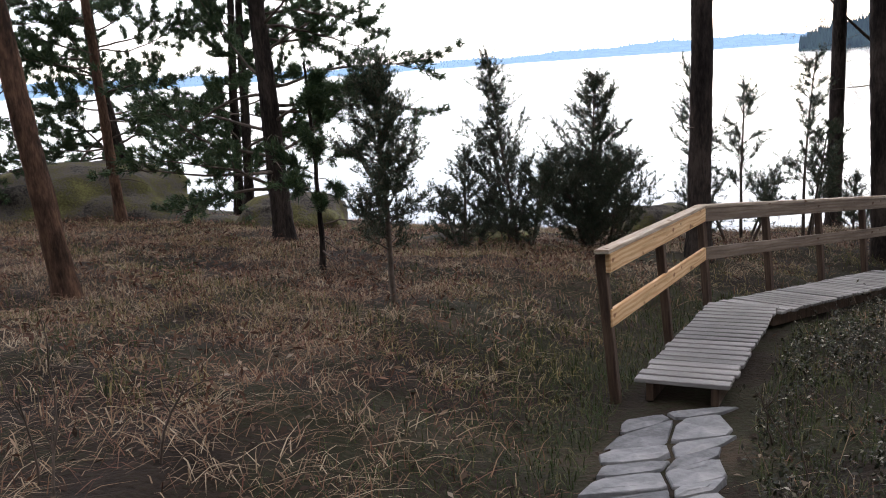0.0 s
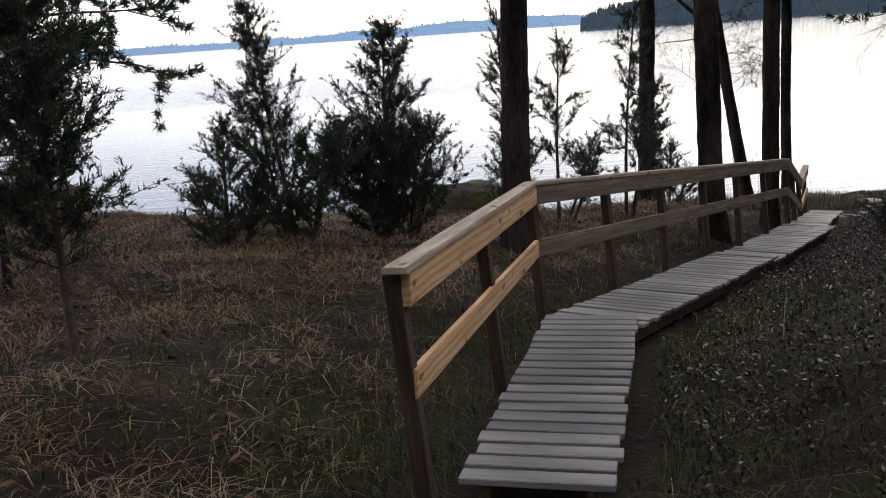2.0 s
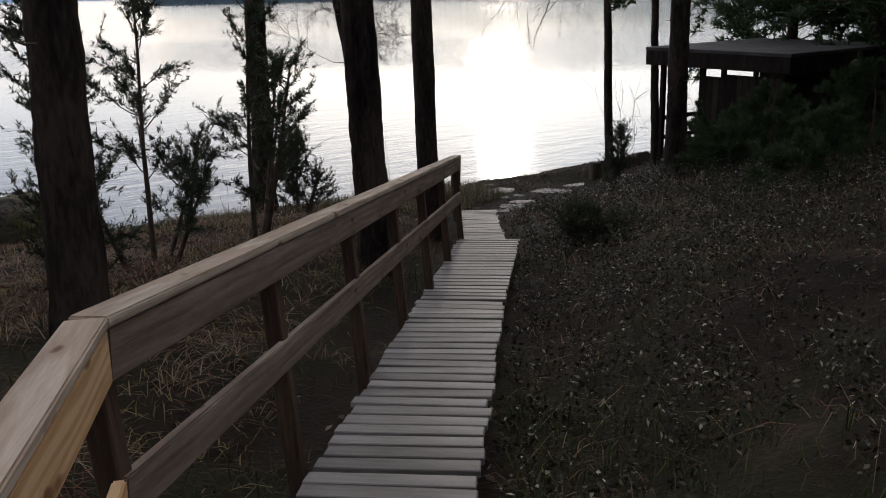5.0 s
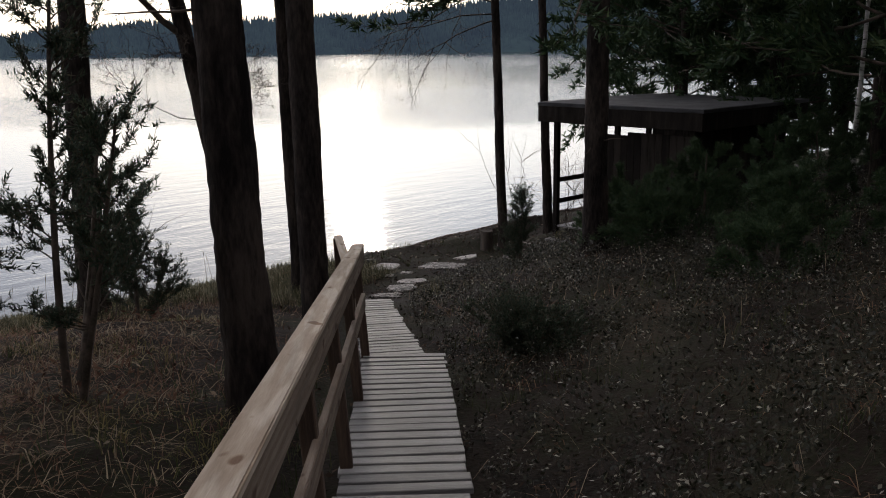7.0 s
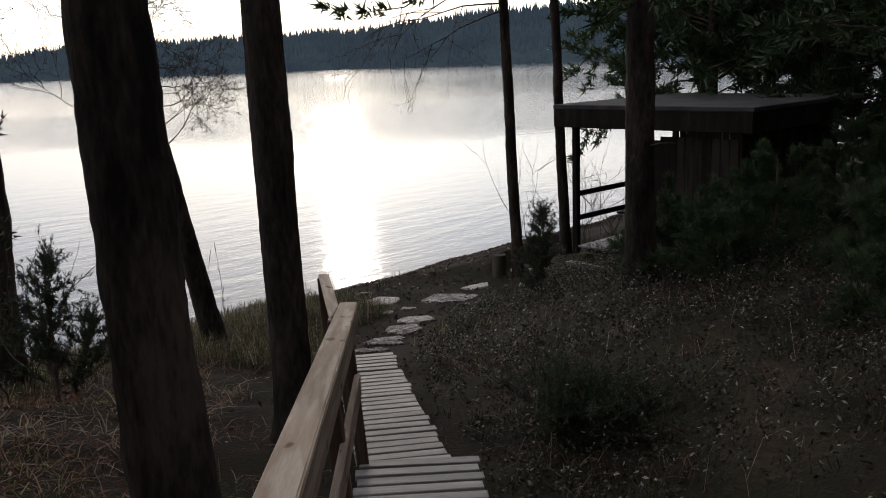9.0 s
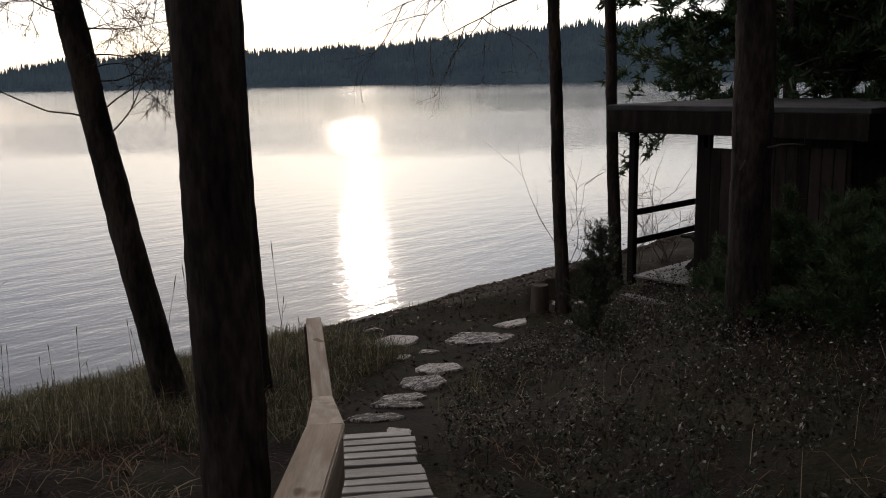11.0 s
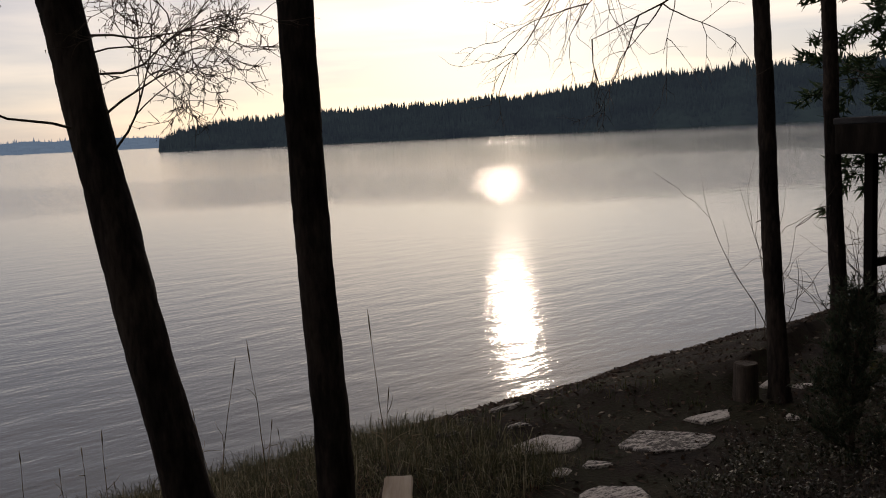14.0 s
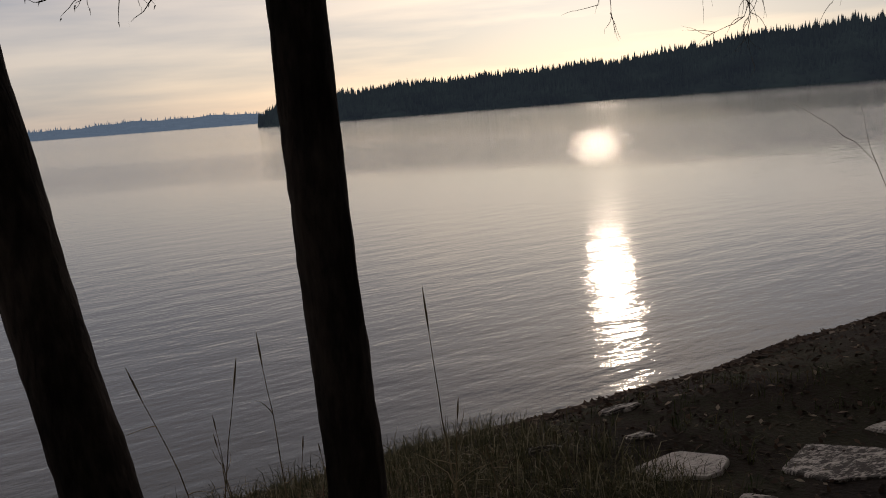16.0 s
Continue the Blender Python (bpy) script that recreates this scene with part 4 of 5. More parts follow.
def slender(x, y, h, r, lean, label, seed, limbs):
    """A slender bare tree with a few hanging twiggy limbs."""
    rng = np.random.default_rng(seed)
    tree = thing("bare_tree", pose(0, 0, 0), label, "tree", "bare trees")
    pts, rad = trunk_line(x, y, h, r, r * 0.55, lean, 0.04, seed)
    V, F = rough_trunk(pts, rad, 18, seed, 0.035)
    child("trunk", array_mesh("trunk", V, F, M_bark, True), tree)
    lines = []
    for z, d, L, droop in limbs:
        p = np.array([np.interp(z, pts[:, 2], pts[:, i]) for i in range(3)])
        twiggy(lines, p, d, L, 0.016, 3, rng, droop, 4)
    for k in range(6):
        p = pts[int(rng.integers(2, 16))]
        lines.append(limb(p, (rng.normal(), rng.normal(), 0.1), 0.2, 0.012, rng, 3, 0.0, 0.3))
    V, F = tubes(lines, 5)
    child("branchwork", array_mesh("branchwork", V, F, M_twig, True), tree, "fine bare hanging twigs")
    return tree


slender(16.3, 19.72, 10.0, 0.092, (0.007, 0.06), "slender rough trunk on the beach beside a stump", 36, ((4.7, (-0.85, 0.45, 0.05), 2.4, 0.05), (4.9, (-0.7, 0.2, -0.05), 2.2, 0.07), (4.6, (-0.8, 0.6, -0.1), 1.8, 0.05), (5.2, (-0.75, 0.35, -0.15), 2.2, 0.07), (5.8, (0.5, 0.3, 0.4), 2.0, 0.05)))
slender(18.45, 20.29, 10.0, 0.098, (-0.018, 0.033), "slender dark trunk in front of the shelter post", 37, ((5.6, (0.6, -0.3, 0.3), 1.8, 0.05), (6.0, (-0.4, 0.5, 0.4), 1.6, 0.05)))
alder(9.97, 19.48, "leaning bare alder with a knot and fine twigs", 41)

# pines on the left shore
# this crown too is unseen, made wide and coarse to cut overhead skylight
pine(-3.75, 8.6, 12.0, 0.115, "reddish pine trunk leaning over dry grass", 51, first=0.62, boughs=40, reach=3.6, tuft=14, long=0.34, wide=0.13, subs=6, mat=M_bark_red, lean=(-0.085, -0.01), dead=0.05)
pine(-6.0, 16.4, 8.5, 0.1, "slim reddish pine with thin needled boughs", 52, first=0.18, boughs=34, mat=M_bark_red, dead=0.3, lean=(-0.03, 0), reach=1.7, tuft=46, wide=0.02, long=0.11)
pine(-7.2, 20.5, 9.5, 0.17, "crooked pine growing behind the huge boulder", 53, first=0.14, boughs=52, dead=0.3, lean=(-0.1, 0.05), reach=2.4, bend=0.8, tuft=46, wide=0.02, long=0.11)
pine(-2.65, 14.1, 10.0, 0.16, "pine with full dark boughs among mossy rocks", 54, first=0.1, boughs=64, dead=0.3, lean=(-0.02, 0.01), reach=2.5, tuft=46, wide=0.02, long=0.11)
pine(-4.6, 20.9, 9.0, 0.12, "slim leaning pine by the shore", 55, first=0.12, boughs=40, dead=0.3, lean=(0.05, 0), reach=1.8, tuft=46, wide=0.02, long=0.11)
pine(-4.95, 21.4, 9.0, 0.12, "slim leaning pine by the shore", 56, first=0.15, boughs=34, dead=0.2, lean=(0.07, 0), reach=1.7, tuft=46, wide=0.02, long=0.11)
pine(-9.6, 17.0, 9.0, 0.11, "slim pine with dense low boughs", 57, first=0.1, boughs=52, dead=0.2, reach=2.2, tuft=46, wide=0.02, long=0.11)
pine(-11.5, 22.0, 10.0, 0.15, "dark pine on the far bank", 58, first=0.08, boughs=56, dead=0.2, reach=2.6, tuft=46, wide=0.02, long=0.11)
pine(-1.55, 10.4, 2.6, 0.035, "thin young pine in dry grass", 59, first=0.35, boughs=16, reach=0.55, dead=0.1, tuft=26, group="saplings")
juniper(-0.55, 7.62, 2.15, 0.62, "young dark juniper on a thin bare stem", 60, 1, 1.5, bare=0.28)
juniper(0.9, 12.95, 2.8, 0.85, "pointed dark juniper in front of the lake", 62, 3, 1.35, splay=0.25)
juniper(0.15, 13.1, 1.5, 0.55, "low ragged juniper bush beside a taller one", 63, 3, 0.7)
juniper(2.05, 13.5, 2.65, 0.95, "dense dark juniper in front of the lake", 64, 4, 2.0, splay=0.2)
juniper(3.45, 12.85, 2.75, 0.5, "narrow juniper standing behind the pine trunk", 69, 2, 0.75, splay=0.12)
juniper(5.5, 14.3, 3.0, 0.8, "sparse open juniper with fanned bare lower stems", 65, 4, 0.4, splay=0.5, bare=0.3, size=0.06)
juniper(4.55, 14.4, 2.6, 0.75, "sparse open juniper with upswept boughs", 66, 4, 0.36, splay=0.5, bare=0.3, size=0.06)
juniper(7.7, 17.5, 1.25, 0.5, "small juniper on the bank below the dark trunks", 72, 2, 0.6, splay=0.5, bare=0.15)
juniper(9.35, 13.75, 0.42, 0.5, "low spreading dark juniper beside the boardwalk", 74, 4, 0.7, splay=1.1)
juniper(14.9, 18.1, 1.45, 0.36, "small dark juniper beside the beach path", 67, 1, 1.1)

# the dark wood behind the shelter
for k, (x, y, h, r, f) in enumerate(((15.6, 12.2, 11, 0.16, 0.12), (18.2, 12.6, 12, 0.18, 0.1), (20.5, 14.4, 12, 0.17, 0.1), (22.5, 17.2, 12, 0.17, 0.15), (17.5, 9.2, 12, 0.19, 0.1), (21.5, 10.5, 13, 0.2, 0.1), (25.5, 14.0, 13, 0.2, 0.1), (26.0, 18.8, 12, 0.17, 0.2), (14.2, 8.0, 11, 0.17, 0.25), (23.8, 20.2, 10, 0.13, 0.25), (21.8, 19.0, 10, 0.13, 0.3), (24.5, 16.5, 12, 0.16, 0.06), (28.5, 17.0, 12, 0.18, 0.06), (28.0, 20.5, 11, 0.16, 0.1), (19.5, 7.0, 12, 0.18, 0.06), (24.0, 7.5, 13, 0.2, 0.06), (30.0, 11.0, 13, 0.2, 0.05), (16.6, 5.0, 12, 0.18, 0.08))):
    pine(x, y, h, r, "dark conifer in the shaded wood behind the shelter", 70 + k, first=f, boughs=64, reach=3.0, dead=0.2, group="wood behind the shelter", tuft=24, long=0.22, wide=0.05, subs=6)
for k, (x, y, h) in enumerate(((15.4, 15.3, 1.2), (14.0, 15.4, 1.1), (15.9, 14.3, 1.4), (13.2, 13.0, 0.9), (14.4, 14.6, 1.35), (16.5, 13.2, 1.4), (12.6, 11.3, 0.9), (13.6, 10.4, 1.1), (13.4, 14.7, 0.9), (15.2, 13.4, 1.35), (11.6, 12.4, 0.7), (14.9, 16.2, 1.0))):
    pine(x, y, h, 0.024, "young green pine sapling in the heather", 90 + k, first=0.08, boughs=24, reach=0.75, dead=0.0, tuft=30, group="saplings", long=0.075, wide=0.008, mat=M_twig)



# the wood that closes the place behind the path: unseen, added to block skylight
rng = np.random.default_rng(99)
for k in range(44):
    a = math.radians(-205 + 250 * (k + 0.5) / 44)
    d = float(rng.uniform(9, 15)) if k % 2 else float(rng.uniform(15, 22))
    x, y = 1.0 + d * math.cos(a) * 1.05, 2.5 + d * math.sin(a)
    if y > -1.5 and x > -0.9 * y - 6:
        continue
    pine(x, y, float(rng.uniform(11, 15)), 0.19, "unseen dark conifer added behind the path to block skylight", 300 + k, first=0.06, boughs=56, reach=3.4, dead=0.1, group="wood behind the path", tuft=15, long=0.4, wide=0.15, subs=4)


def birch(x, y, seed):
    rng = np.random.default_rng(seed)
    tree = thing("birch_tree", pose(0, 0, 0), "thin pale birch stem in the shaded wood", "tree", "bare trees")
    pts, rad = trunk_line(x, y, 7.0, 0.04, 0.012, (0.01, 0.0), 0.1, seed)
    V, F = tubes([(pts, rad)], 10)
    child("trunk", array_mesh("trunk", V, F, M_birch, True), tree)
    lines = []
    for k in range(9):
        i = int(rng.integers(8, 24))
        twiggy(lines, pts[i], rng.normal(0, 1, 3) + np.array([0, 0, 0.6]), 0.9, 0.006, 1, rng)
    V, F = tubes(lines, 4)
    child("branchwork", array_mesh("branchwork", V, F, M_twig, True), tree)


birch(16.4, 13.4, 101)


# ---------------------------------------------------------------- shelter
def shelter():
    """An open-sided lakeside shelter: felt roof on posts, a board wall, a plank floor and a two-bar rail."""
    O = Vector((17.5, 16.4, 0))
    u = Vector((0.06, 1.0, 0)).normalized()
    v = Vector((u.y, -u.x, 0))
    base = 0.62
    m = Matrix((u, v, Vector((0, 0, 1)))).transposed().to_4x4()
    m.translation = O + Vector((0, 0, base))
    hut = thing("shelter", m, "dark open-sided lakeside shelter with a felt roof and rail", "shelter")

    def box(name, size, at, mat, label="", bevel=0.006, turn=None):
        bm = board(size, bevel)
        if turn:
            bm.transform(turn)
        bm.transform(Matrix.Translation(at))
        return part(name, bm, mat, hut, label)

    W, Dp = 3.3, 3.1
    box("roof", (Dp + 0.5, W + 0.5, 0.07), (Dp / 2 - 0.05, W / 2, 2.42), M_felt, "dark felt roof sheet", 0.01)
    box("fascia", (Dp + 0.46, 0.03, 0.3), (Dp / 2 - 0.05, -0.235, 2.235), M_shack)
    box("fascia", (Dp + 0.46, 0.03, 0.3), (Dp / 2 - 0.05, W + 0.235, 2.235), M_shack)
    box("fascia", (0.03, W + 0.44, 0.3), (-0.27, W / 2, 2.235), M_shack)
    box("fascia", (0.03, W + 0.44, 0.3), (Dp + 0.17, W / 2, 2.235), M_shack)
    for x, y in ((0.05, 0.06), (1.98, 0.06), (Dp, 0.12), (Dp, 2.1), (Dp, W - 0.05), (0.05, W - 0.05)):
        box("post", (0.1, 0.1, 2.5), (x, y, 1.13), M_shack)
    for i in range(13):
        box("wall_board", (0.143, 0.022, 1.9 if i > 8 else 2.02), (0.12 + i * 0.147, 0.0, 0.96), M_shack)
    for i in range(22):
        box("wall_board", (0.022, 0.143, 2.02), (0.0, 0.12 + i * 0.147, 1.02), M_shack)
    for i in range(20):
        box("wall_board", (0.143, 0.022, 2.02), (0.12 + i * 0.15, W, 1.02), M_shack)
    for i in range(20):
        box("floor_board", (0.145, W - 0.05, 0.03), (0.08 + i * 0.15, W / 2, 0.03), M_plank)
    for z in (0.5, 0.92):
        box("rail", (0.04, 3.1, 0.09), (Dp, W / 2, z), M_shack)
    for y in (0.4, W / 2, W - 0.4):
        box("floor_beam", (Dp - 0.1, 0.1, 0.14), (Dp / 2, y, -0.06), M_shack)
    for x in (0.15, Dp - 0.15):
        for y in (0.15, W / 2, W - 0.15):
            bm = board((0.22, 0.22, 0.7), 0.02)
            bm.transform(Matrix.Translation((x, y, -0.45)))
            part("footing", bm, M_rock, hut)
    return m


SHED = shelter()


def picnic_table(m):
    table = thing("wooden_table", m, "low dark wooden table standing in the shelter", "table")
    for i in range(4):
        bm = board((0.14, 1.2, 0.035), 0.005)
        bm.transform(Matrix.Translation((-0.225 + i * 0.15, 0, 0.52)))
        part("top_board", bm, M_shack, table)
    for y in (-0.42, 0.42):
        for s in (-1, 1):
            part("leg", beam_between((s * 0.28, y, 0.02), (-s * 0.2, y, 0.5), 0.04, 0.08), M_shack, table)


picnic_table(SHED @ pose(2.35, 1.25, 0.045))


def stump(x, y, r, h, label, seed):
    rng = np.random.default_rng(seed)
    z0 = float(ground_z(x, y)) - 0.08
    a = np.linspace(0, 2 * np.pi, 26, endpoint=False)
    wob = 1 + 0.06 * np.sin(3 * a + seed) + rng.normal(0, 0.02, 26)
    bm = bmesh.new()
    rings = []
    for k, (z, s) in enumerate(((0, 1.25), (0.12, 1.05), (h * 0.6, 0.98), (h - 0.015, 0.96), (h, 0.91), (h - 0.01, 0.5))):
        rings.append([bm.verts.new((math.cos(q) * r * s * w, math.sin(q) * r * s * w, z)) for q, w in zip(a, wob)])
    for r1, r2 in zip(rings, rings[1:]):
        for i in range(26):
            bm.faces.new((r1[i], r1[(i + 1) % 26], r2[(i + 1) % 26], r2[i]))
    bm.faces.new(rings[-1])
    me = bpy.data.meshes.new("stump")
    bm.to_mesh(me)
    bm.free()
    me.materials.append(M_stump)
    ob = new("stump", me)
    ob.matrix_world = pose(x, y, z0)
    return tagged(ob, label, "tree stump")


stump(16.05, 19.8, 0.115, 0.45, "short sawn stump standing at the beach", 3)


def plank_step(x, y, turn):
    bm = board((0.9, 0.16, 0.05), 0.006)
    me = bpy.data.meshes.new("loose_plank")
    bm.to_mesh(me)
    bm.free()
    me.materials.append(M_plank)
    ob = new("loose_plank", me)
    ob.matrix_world = pose(x, y, float(ground_z(x, y)) + 0.045, 0, 0, turn)
    tagged(ob, "grey loose plank lying before the shelter", "plank")


plank_step(17.05, 18.75, 80)


# ---------------------------------------------------------------- ground cover
def scatter(n, rng, x0, x1, y0, y1):
    P = np.stack([rng.uniform(x0, x1, n), rng.uniform(y0, y1, n)], 1)
    r, _, side = path_near(P[:, 0], P[:, 1])
    s = shore_y(P[:, 0]) - P[:, 1]
    return P, r, side, s


def patchy(P, k, ph):
    x, y = P[:, 0] * k, P[:, 1] * k
    return 0.5 + 0.25 * (np.sin(x * 1.7 + y + ph) + np.sin(y * 2.1 - x * 0.8 + 2 * ph)) * np.cos(x * 0.6 - y * 0.5 + ph) + 0.15 * np.sin(3.3 * x + 2.7 * y + ph)


def on_ground(P, sink=0.01):
    return np.concatenate([P, (ground_z(P[:, 0], P[:, 1]) - sink)[:, None]], 1)


def tufts(P, per, spread, rng):
    Q = np.repeat(P, per, 0) + rng.normal(0, spread, (len(P) * per, 2))
    return Q


def cover(name, V, F, mat, label, category):
    ob = new(name, array_mesh(name, V, F, mat))
    return tagged(ob, label, category, kind="stuff")


rng = np.random.default_rng(77)
# dry matted grass on the left slope
P, r, side, s = scatter(30000, rng, -11, 13, 0.6, 22)
keep = (s > 0.7) & (r > 0.42) & (rng.random(len(P)) < np.clip(patchy(P, 0.9, 0.4) * 1.4, 0.1, 1)) & ((side < 0) | (r < 1.0) | (rng.random(len(P)) < 0.1)) & (rng.random(len(P)) < np.clip((r - 0.35) / 2.0, 0.06, 1))
Q = tufts(P[keep], 9, 0.06, rng)
V, F = blades(on_ground(Q), 0.15, 0.006, 2.0, rng)
cover("dry_grass", V, F, M_dry, "flattened dead straw-coloured grass over the slope", "grass")
P, r, side, s = scatter(3600, rng, -10, 9, 0.8, 17)
keep = (s > 3) & (r > 1.2) & (side < 0) & (patchy(P, 1.5, 3.3) > 0.45) & (P[:, 1] > 2.6)
Q = tufts(P[keep], 16, 0.075, rng)
V, F = blades(on_ground(Q), 0.16, 0.007, 2.2, rng)
cover("straw_clumps", V, F, M_straw, "bleached clumps of fallen straw on the slope", "grass")
# green tufts
P, r, side, s = scatter(9000, rng, -9, 16, 0, 23)
keep = (s > 0.8) & (r > 0.4) & (patchy(P, 0.7, 2.1) > 0.56)
Q = tufts(P[keep], 8, 0.05, rng)
V, F = blades(on_ground(Q), 0.15, 0.006, 0.7, rng)
cover("green_grass", V, F, M_green, "short green grass tufts beside the path", "grass")
P, r, side, s = scatter(9000, rng, 4.5, 13.5, 15, 23)
keep = (s > 0.35) & (s < 5.0) & (r > 0.5) & ((side < 0) | (rng.random(len(P)) < 0.25))
Q = tufts(P[keep], 8, 0.05, rng)
V, F = blades(on_ground(Q), 0.27, 0.006, 0.9, rng)
cover("bank_grass", V, F, M_bank, "pale dry grass standing along the lake bank", "grass")
# low shrubs right of the boardwalk: upright stems set with small leaves
P, r, side, s = scatter(15000, rng, 1, 19, 2, 19.2)
thick = np.clip(patchy(P, 1.1, 1.2), 0, 1)
keep = (side > 0) & (r > 0.46) & (s > 3.3) & (rng.random(len(P)) < np.clip(thick * 1.7, 0.25, 1))
B3 = np.repeat(on_ground(P[keep], 0.0), 3, 0)
tall = np.repeat(0.1 + 0.24 * thick[keep] * np.clip((r[keep] - 0.3) / 0.8, 0.25, 1), 3)[:, None] * rng.uniform(0.6, 1.3, (len(B3), 1))
B3 = B3 + rng.normal(0, 0.06, B3.shape) * np.array([1, 1, 0])
tip = B3 + np.concatenate([rng.normal(0, 0.35, (len(B3), 2)) * tall, tall], 1)
n = 8
f = rng.uniform(0.25, 1.05, (len(B3) * n, 1))
Q3 = np.repeat(B3, n, 0) * (1 - f) + np.repeat(tip, n, 0) * f + rng.normal(0, 0.016, (len(B3) * n, 3))
V, F = leaves(Q3, 0.017, rng, 0.8, 1.9)
cover("dwarf_shrubs", V, F, M_dwarf, "low glossy lingonberry and heather shrubs", "shrub")
w = unit(np.cross(tip - B3, rng.normal(0, 1, B3.shape))) * 0.0022
V = np.stack([B3 - w, B3 + w, tip], 1).reshape(-1, 3)
cover("shrub_stems", V, np.arange(len(V)).reshape(-1, 3), M_twig, "thin brown shrub stems", "shrub")
# long dry grass stems lying over the shrubs
P, r, side, s = scatter(1300, rng, 1, 17, 2, 18)
keep = (side > 0) & (r > 0.45) & (s > 3.5)
V, F = blades(on_ground(P[keep], -0.04), 0.38, 0.004, 1.3, rng)
cover("dry_stems", V, F, M_straw, "long pale dry grass stems over the shrubs", "grass")
# grass along the edges of the stone path and the boardwalk
P, r, side, s = scatter(90000, rng, -4, 5, 0.2, 10)
keep = (r > 0.44) & (rng.random(len(P)) < np.clip(1.35 - r * 0.75 + np.clip(1.2 - P[:, 1] * 0.35, 0, 0.8), 0, 1) * np.clip(0.3 + patchy(P, 1.3, 0.9), 0.2, 1))
V, F = blades(on_ground(P[keep]), 0.15, 0.006, 1.0, rng)
cover("path_grass", V, F, M_green, "green grass tufts along the stone path", "grass")
# rusty dead fern fronds and bog myrtle over the left slope
P, r, side, s = scatter(46000, rng, -10, 8, 1.5, 17)
keep = (side < 0) & (r > 1.1) & (s > 2.5) & (patchy(P, 1.15, 5.1) > 0.5) & (rng.random(len(P)) < np.clip((r - 0.8) / 1.5, 0, 1)) & (P[:, 1] > 3.6)
Q = on_ground(P[keep], -0.02) + np.array([0, 0, 1.0]) * rng.uniform(0, 0.14, (keep.sum(), 1))
V, F = leaves(Q, 0.02, rng, 0.9, 3.6)
cover("dead_fern", V, F, M_rust, "rusty brown dead fern fronds on the slope", "fern")
# mossy hummocks of olive grass
P, r, side, s = scatter(26000, rng, -11, 8, 4, 19)
keep = (side < 0) & (r > 0.8) & (s > 2.0) & (patchy(P, 0.8, 7.7) > 0.56)
Q = tufts(P[keep], 4, 0.05, rng)
V, F = blades(on_ground(Q), 0.12, 0.007, 1.6, rng)
cover("olive_grass", V, F, M_olive, "yellowed olive grass and moss on the slope", "grass")
# fallen leaves and bits
P, r, side, s = scatter(16000, rng, -8, 18, 0, 22.2)
keep = (s > 0.5) & (r > 0.32)
V, F = leaves(on_ground(P[keep], -0.015), 0.035, rng, 0.35)
cover("fallen_leaves", V, F, M_litter, "dry brown fallen leaves and bark bits", "leaf litter")


P = rng.uniform(7.5, 24, 5200)
P = np.stack([P, shore_y(P) - 0.1 - np.abs(rng.normal(0, 0.11, 5200))], 1)
V, F = leaves(on_ground(P, -0.012), 0.05, rng, 0.2, 2.6)
Pb = np.stack([rng.uniform(10.5, 21, 5000), rng.uniform(17.8, 22.3, 5000)], 1)
V2, F2 = leaves(on_ground(Pb, -0.01), 0.03, rng, 0.4, 2.2)
F = np.concatenate([F, F2 + len(V)])
V = np.concatenate([V, V2])
cover("shore_debris", V, F, M_litter, "dark strip of washed-up reed bits at the waterline", "debris")


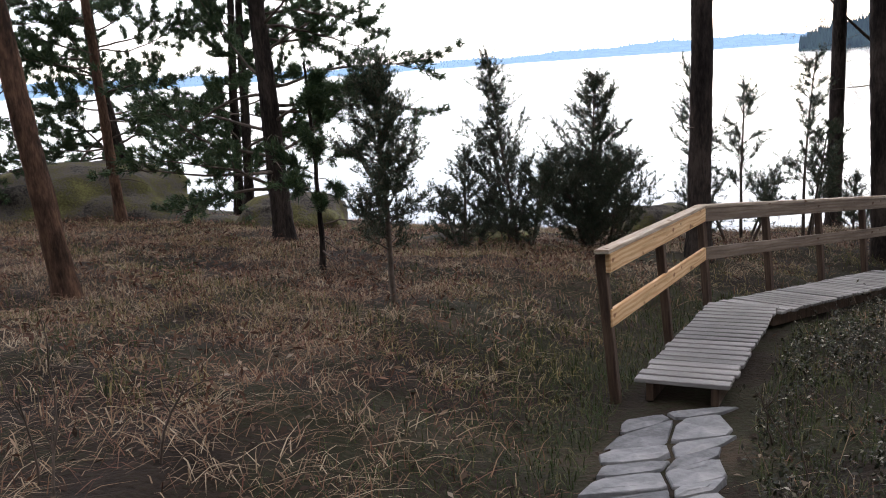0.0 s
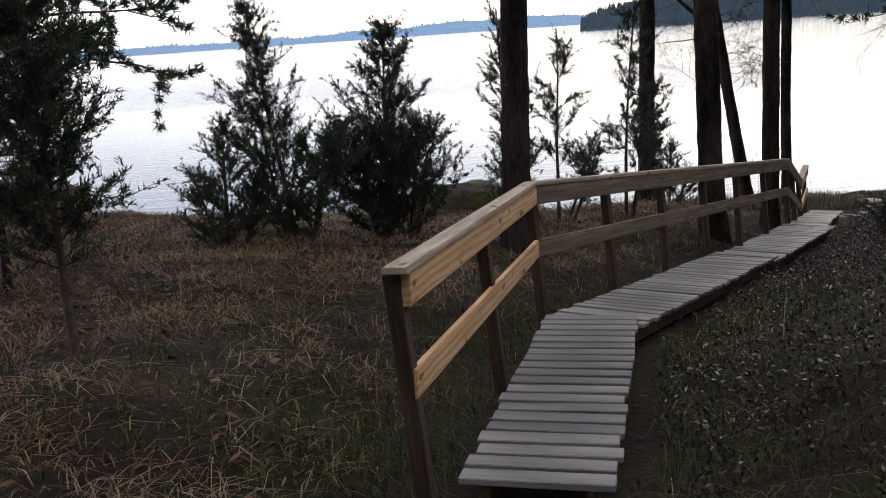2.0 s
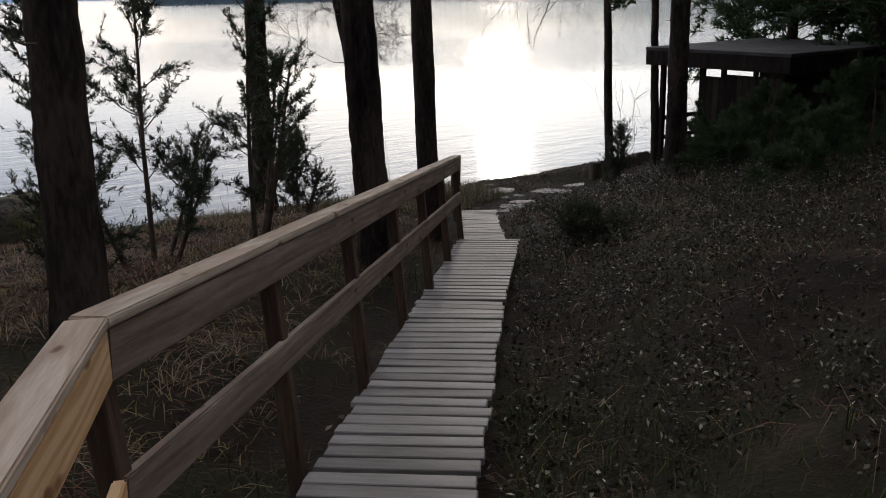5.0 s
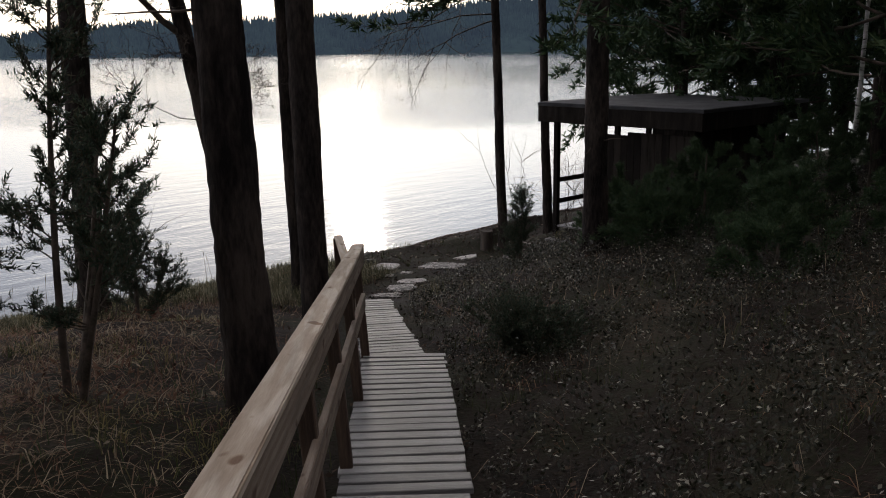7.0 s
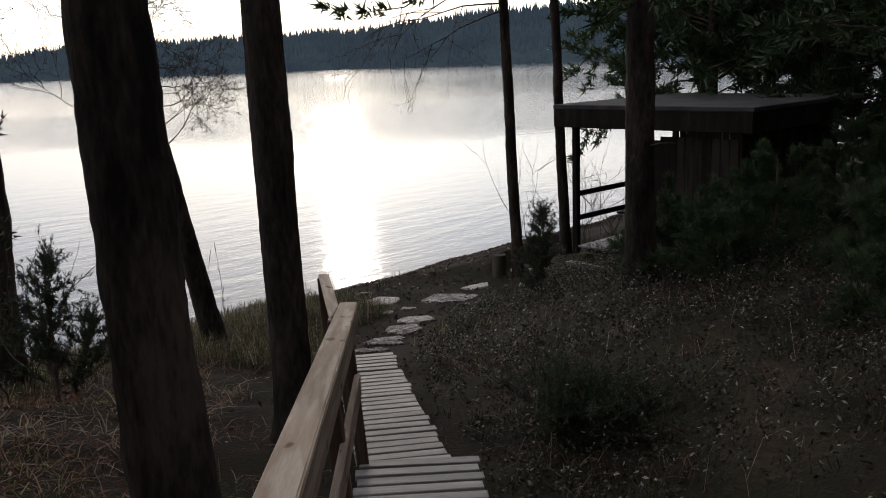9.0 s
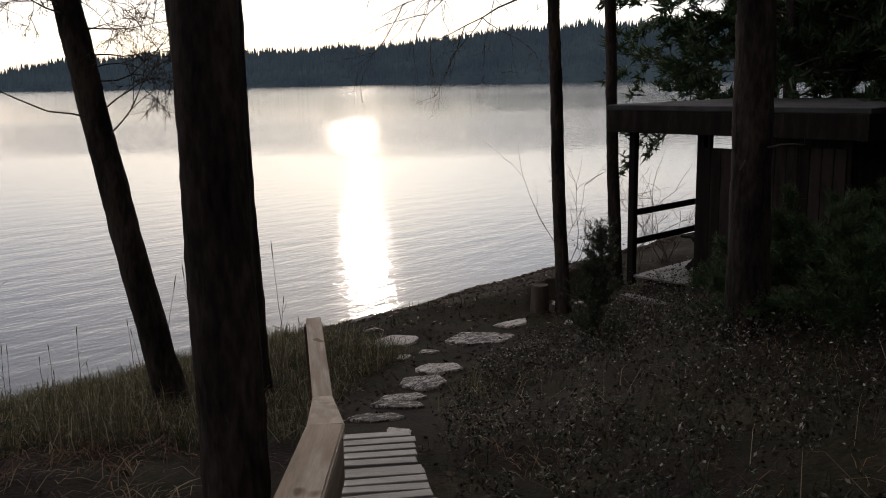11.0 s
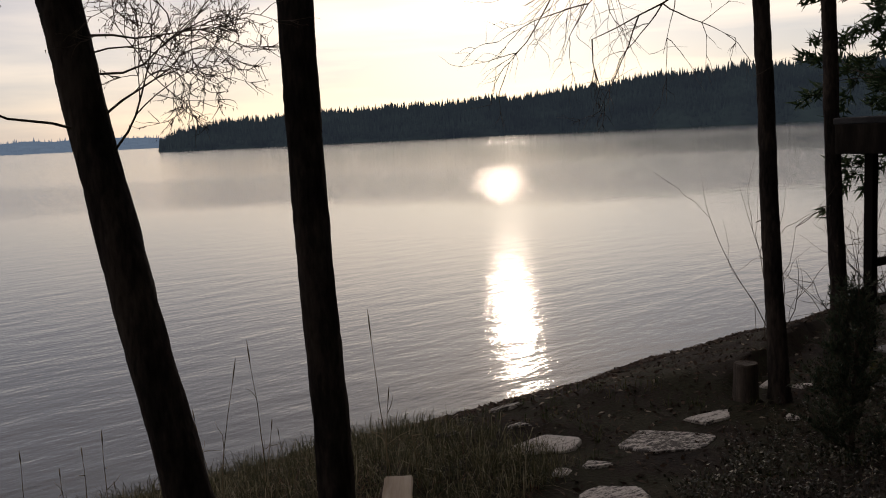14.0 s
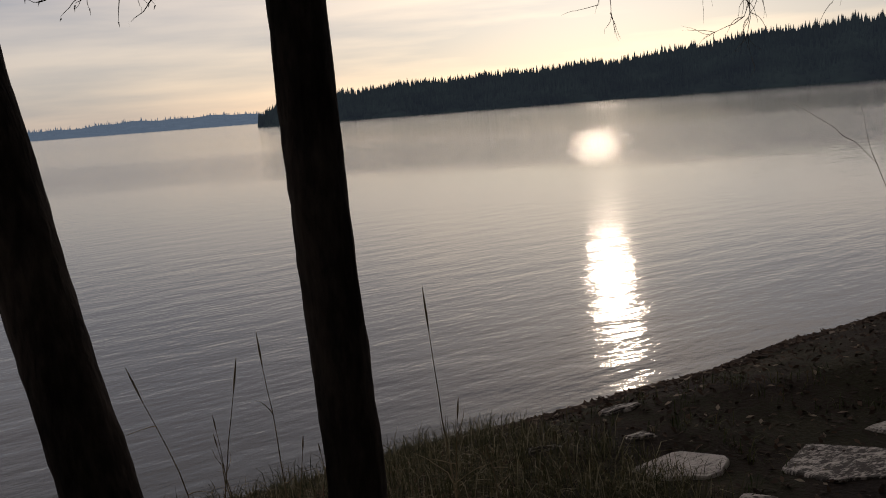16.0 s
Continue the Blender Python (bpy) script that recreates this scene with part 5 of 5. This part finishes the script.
def stalk(x, y, h, label, seed):
    """One dry reed or weed stalk with a small head and side leaf."""
    rng = np.random.default_rng(seed)
    st = thing("reed_stalk", pose(0, 0, 0), label, "reed", "dry stalks")
    z0 = float(ground_z(x, y)) - 0.03
    ln = limb((x, y, z0), (rng.normal(0, 0.08), rng.normal(0, 0.08), 1), h, 0.005, rng, 9, 0.0, 0.06)
    lines = [ln]
    for _ in range(2):
        i = int(rng.integers(3, 8))
        lines.append(limb(ln[0][i], (rng.normal(0, 1), rng.normal(0, 1), 0.7), h * 0.2, 0.003, rng, 4, 0.05, 0.3))
    V, F = tubes(lines, 5)
    child("stem", array_mesh("stem", V, F, M_reed, True), st)
    V, F = tubes([(np.linspace(ln[0][-2], ln[0][-1] + (ln[0][-1] - ln[0][-2]) * 0.5, 6), np.array([0.002, 0.0035, 0.005, 0.0045, 0.003, 0.001]))], 6)
    child("head", array_mesh("head", V, F, M_reed), st)


rng = np.random.default_rng(88)
for k, (x, y, h) in enumerate(((11.75, 19.6, 1.3), (10.85, 20.35, 1.05), (10.75, 20.25, 1.1), (11.2, 20.4, 1.1), (11.9, 19.9, 0.7), (12.1, 19.8, 0.6), (10.2, 20.8, 0.7), (9.6, 21.0, 0.7), (9.0, 21.3, 0.9), (8.4, 21.4, 0.7))):
    stalk(x, y, h, "tall dry weed stalk at the water's edge", 120 + k)
for k in range(30):
    x = float(rng.uniform(6.5, 12.0))
    stalk(x, float(shore_y(x)) - float(rng.uniform(0.6, 2.6)), float(rng.uniform(0.3, 0.75)), "short dry weed stalk on the lake bank", 140 + k)


def willow(x, y, h, label, seed, n=9, spread=0.35):
    """Bare thin shoots from one root."""
    rng = np.random.default_rng(seed)
    bush = thing("bare_bush", pose(0, 0, 0), label, "bush", "bare bushes")
    z0 = float(ground_z(x, y)) - 0.05
    lines = []
    for _ in range(n):
        a = rng.uniform(0, 2 * np.pi)
        twiggy(lines, (x + rng.normal(0, 0.12), y + rng.normal(0, 0.12), z0), (spread * math.cos(a), spread * math.sin(a), 1), h * rng.uniform(0.6, 1.1), 0.008, 1, rng, -0.02, 4)
    V, F = tubes(lines, 4)
    child("branchwork", array_mesh("branchwork", V, F, M_twig, True), bush)


willow(19.9, 20.9, 1.9, "bare thin shoots of willow behind the shelter rail", 201, 12)
willow(20.9, 20.7, 1.7, "bare thin shoots of willow behind the shelter rail", 202, 10)
willow(18.4, 21.0, 2.3, "bare thin willow shoots beside the slender trunk", 203, 5, 0.5)
willow(1.7, 4.6, 0.6, "small bare twigs beside the path", 204, 4)
willow(-1.6, 3.6, 0.9, "thin bare sapling twigs in dead grass", 205, 3, 0.15)
willow(7.6, 17.6, 1.2, "bare twigs on the lake bank", 206, 6)
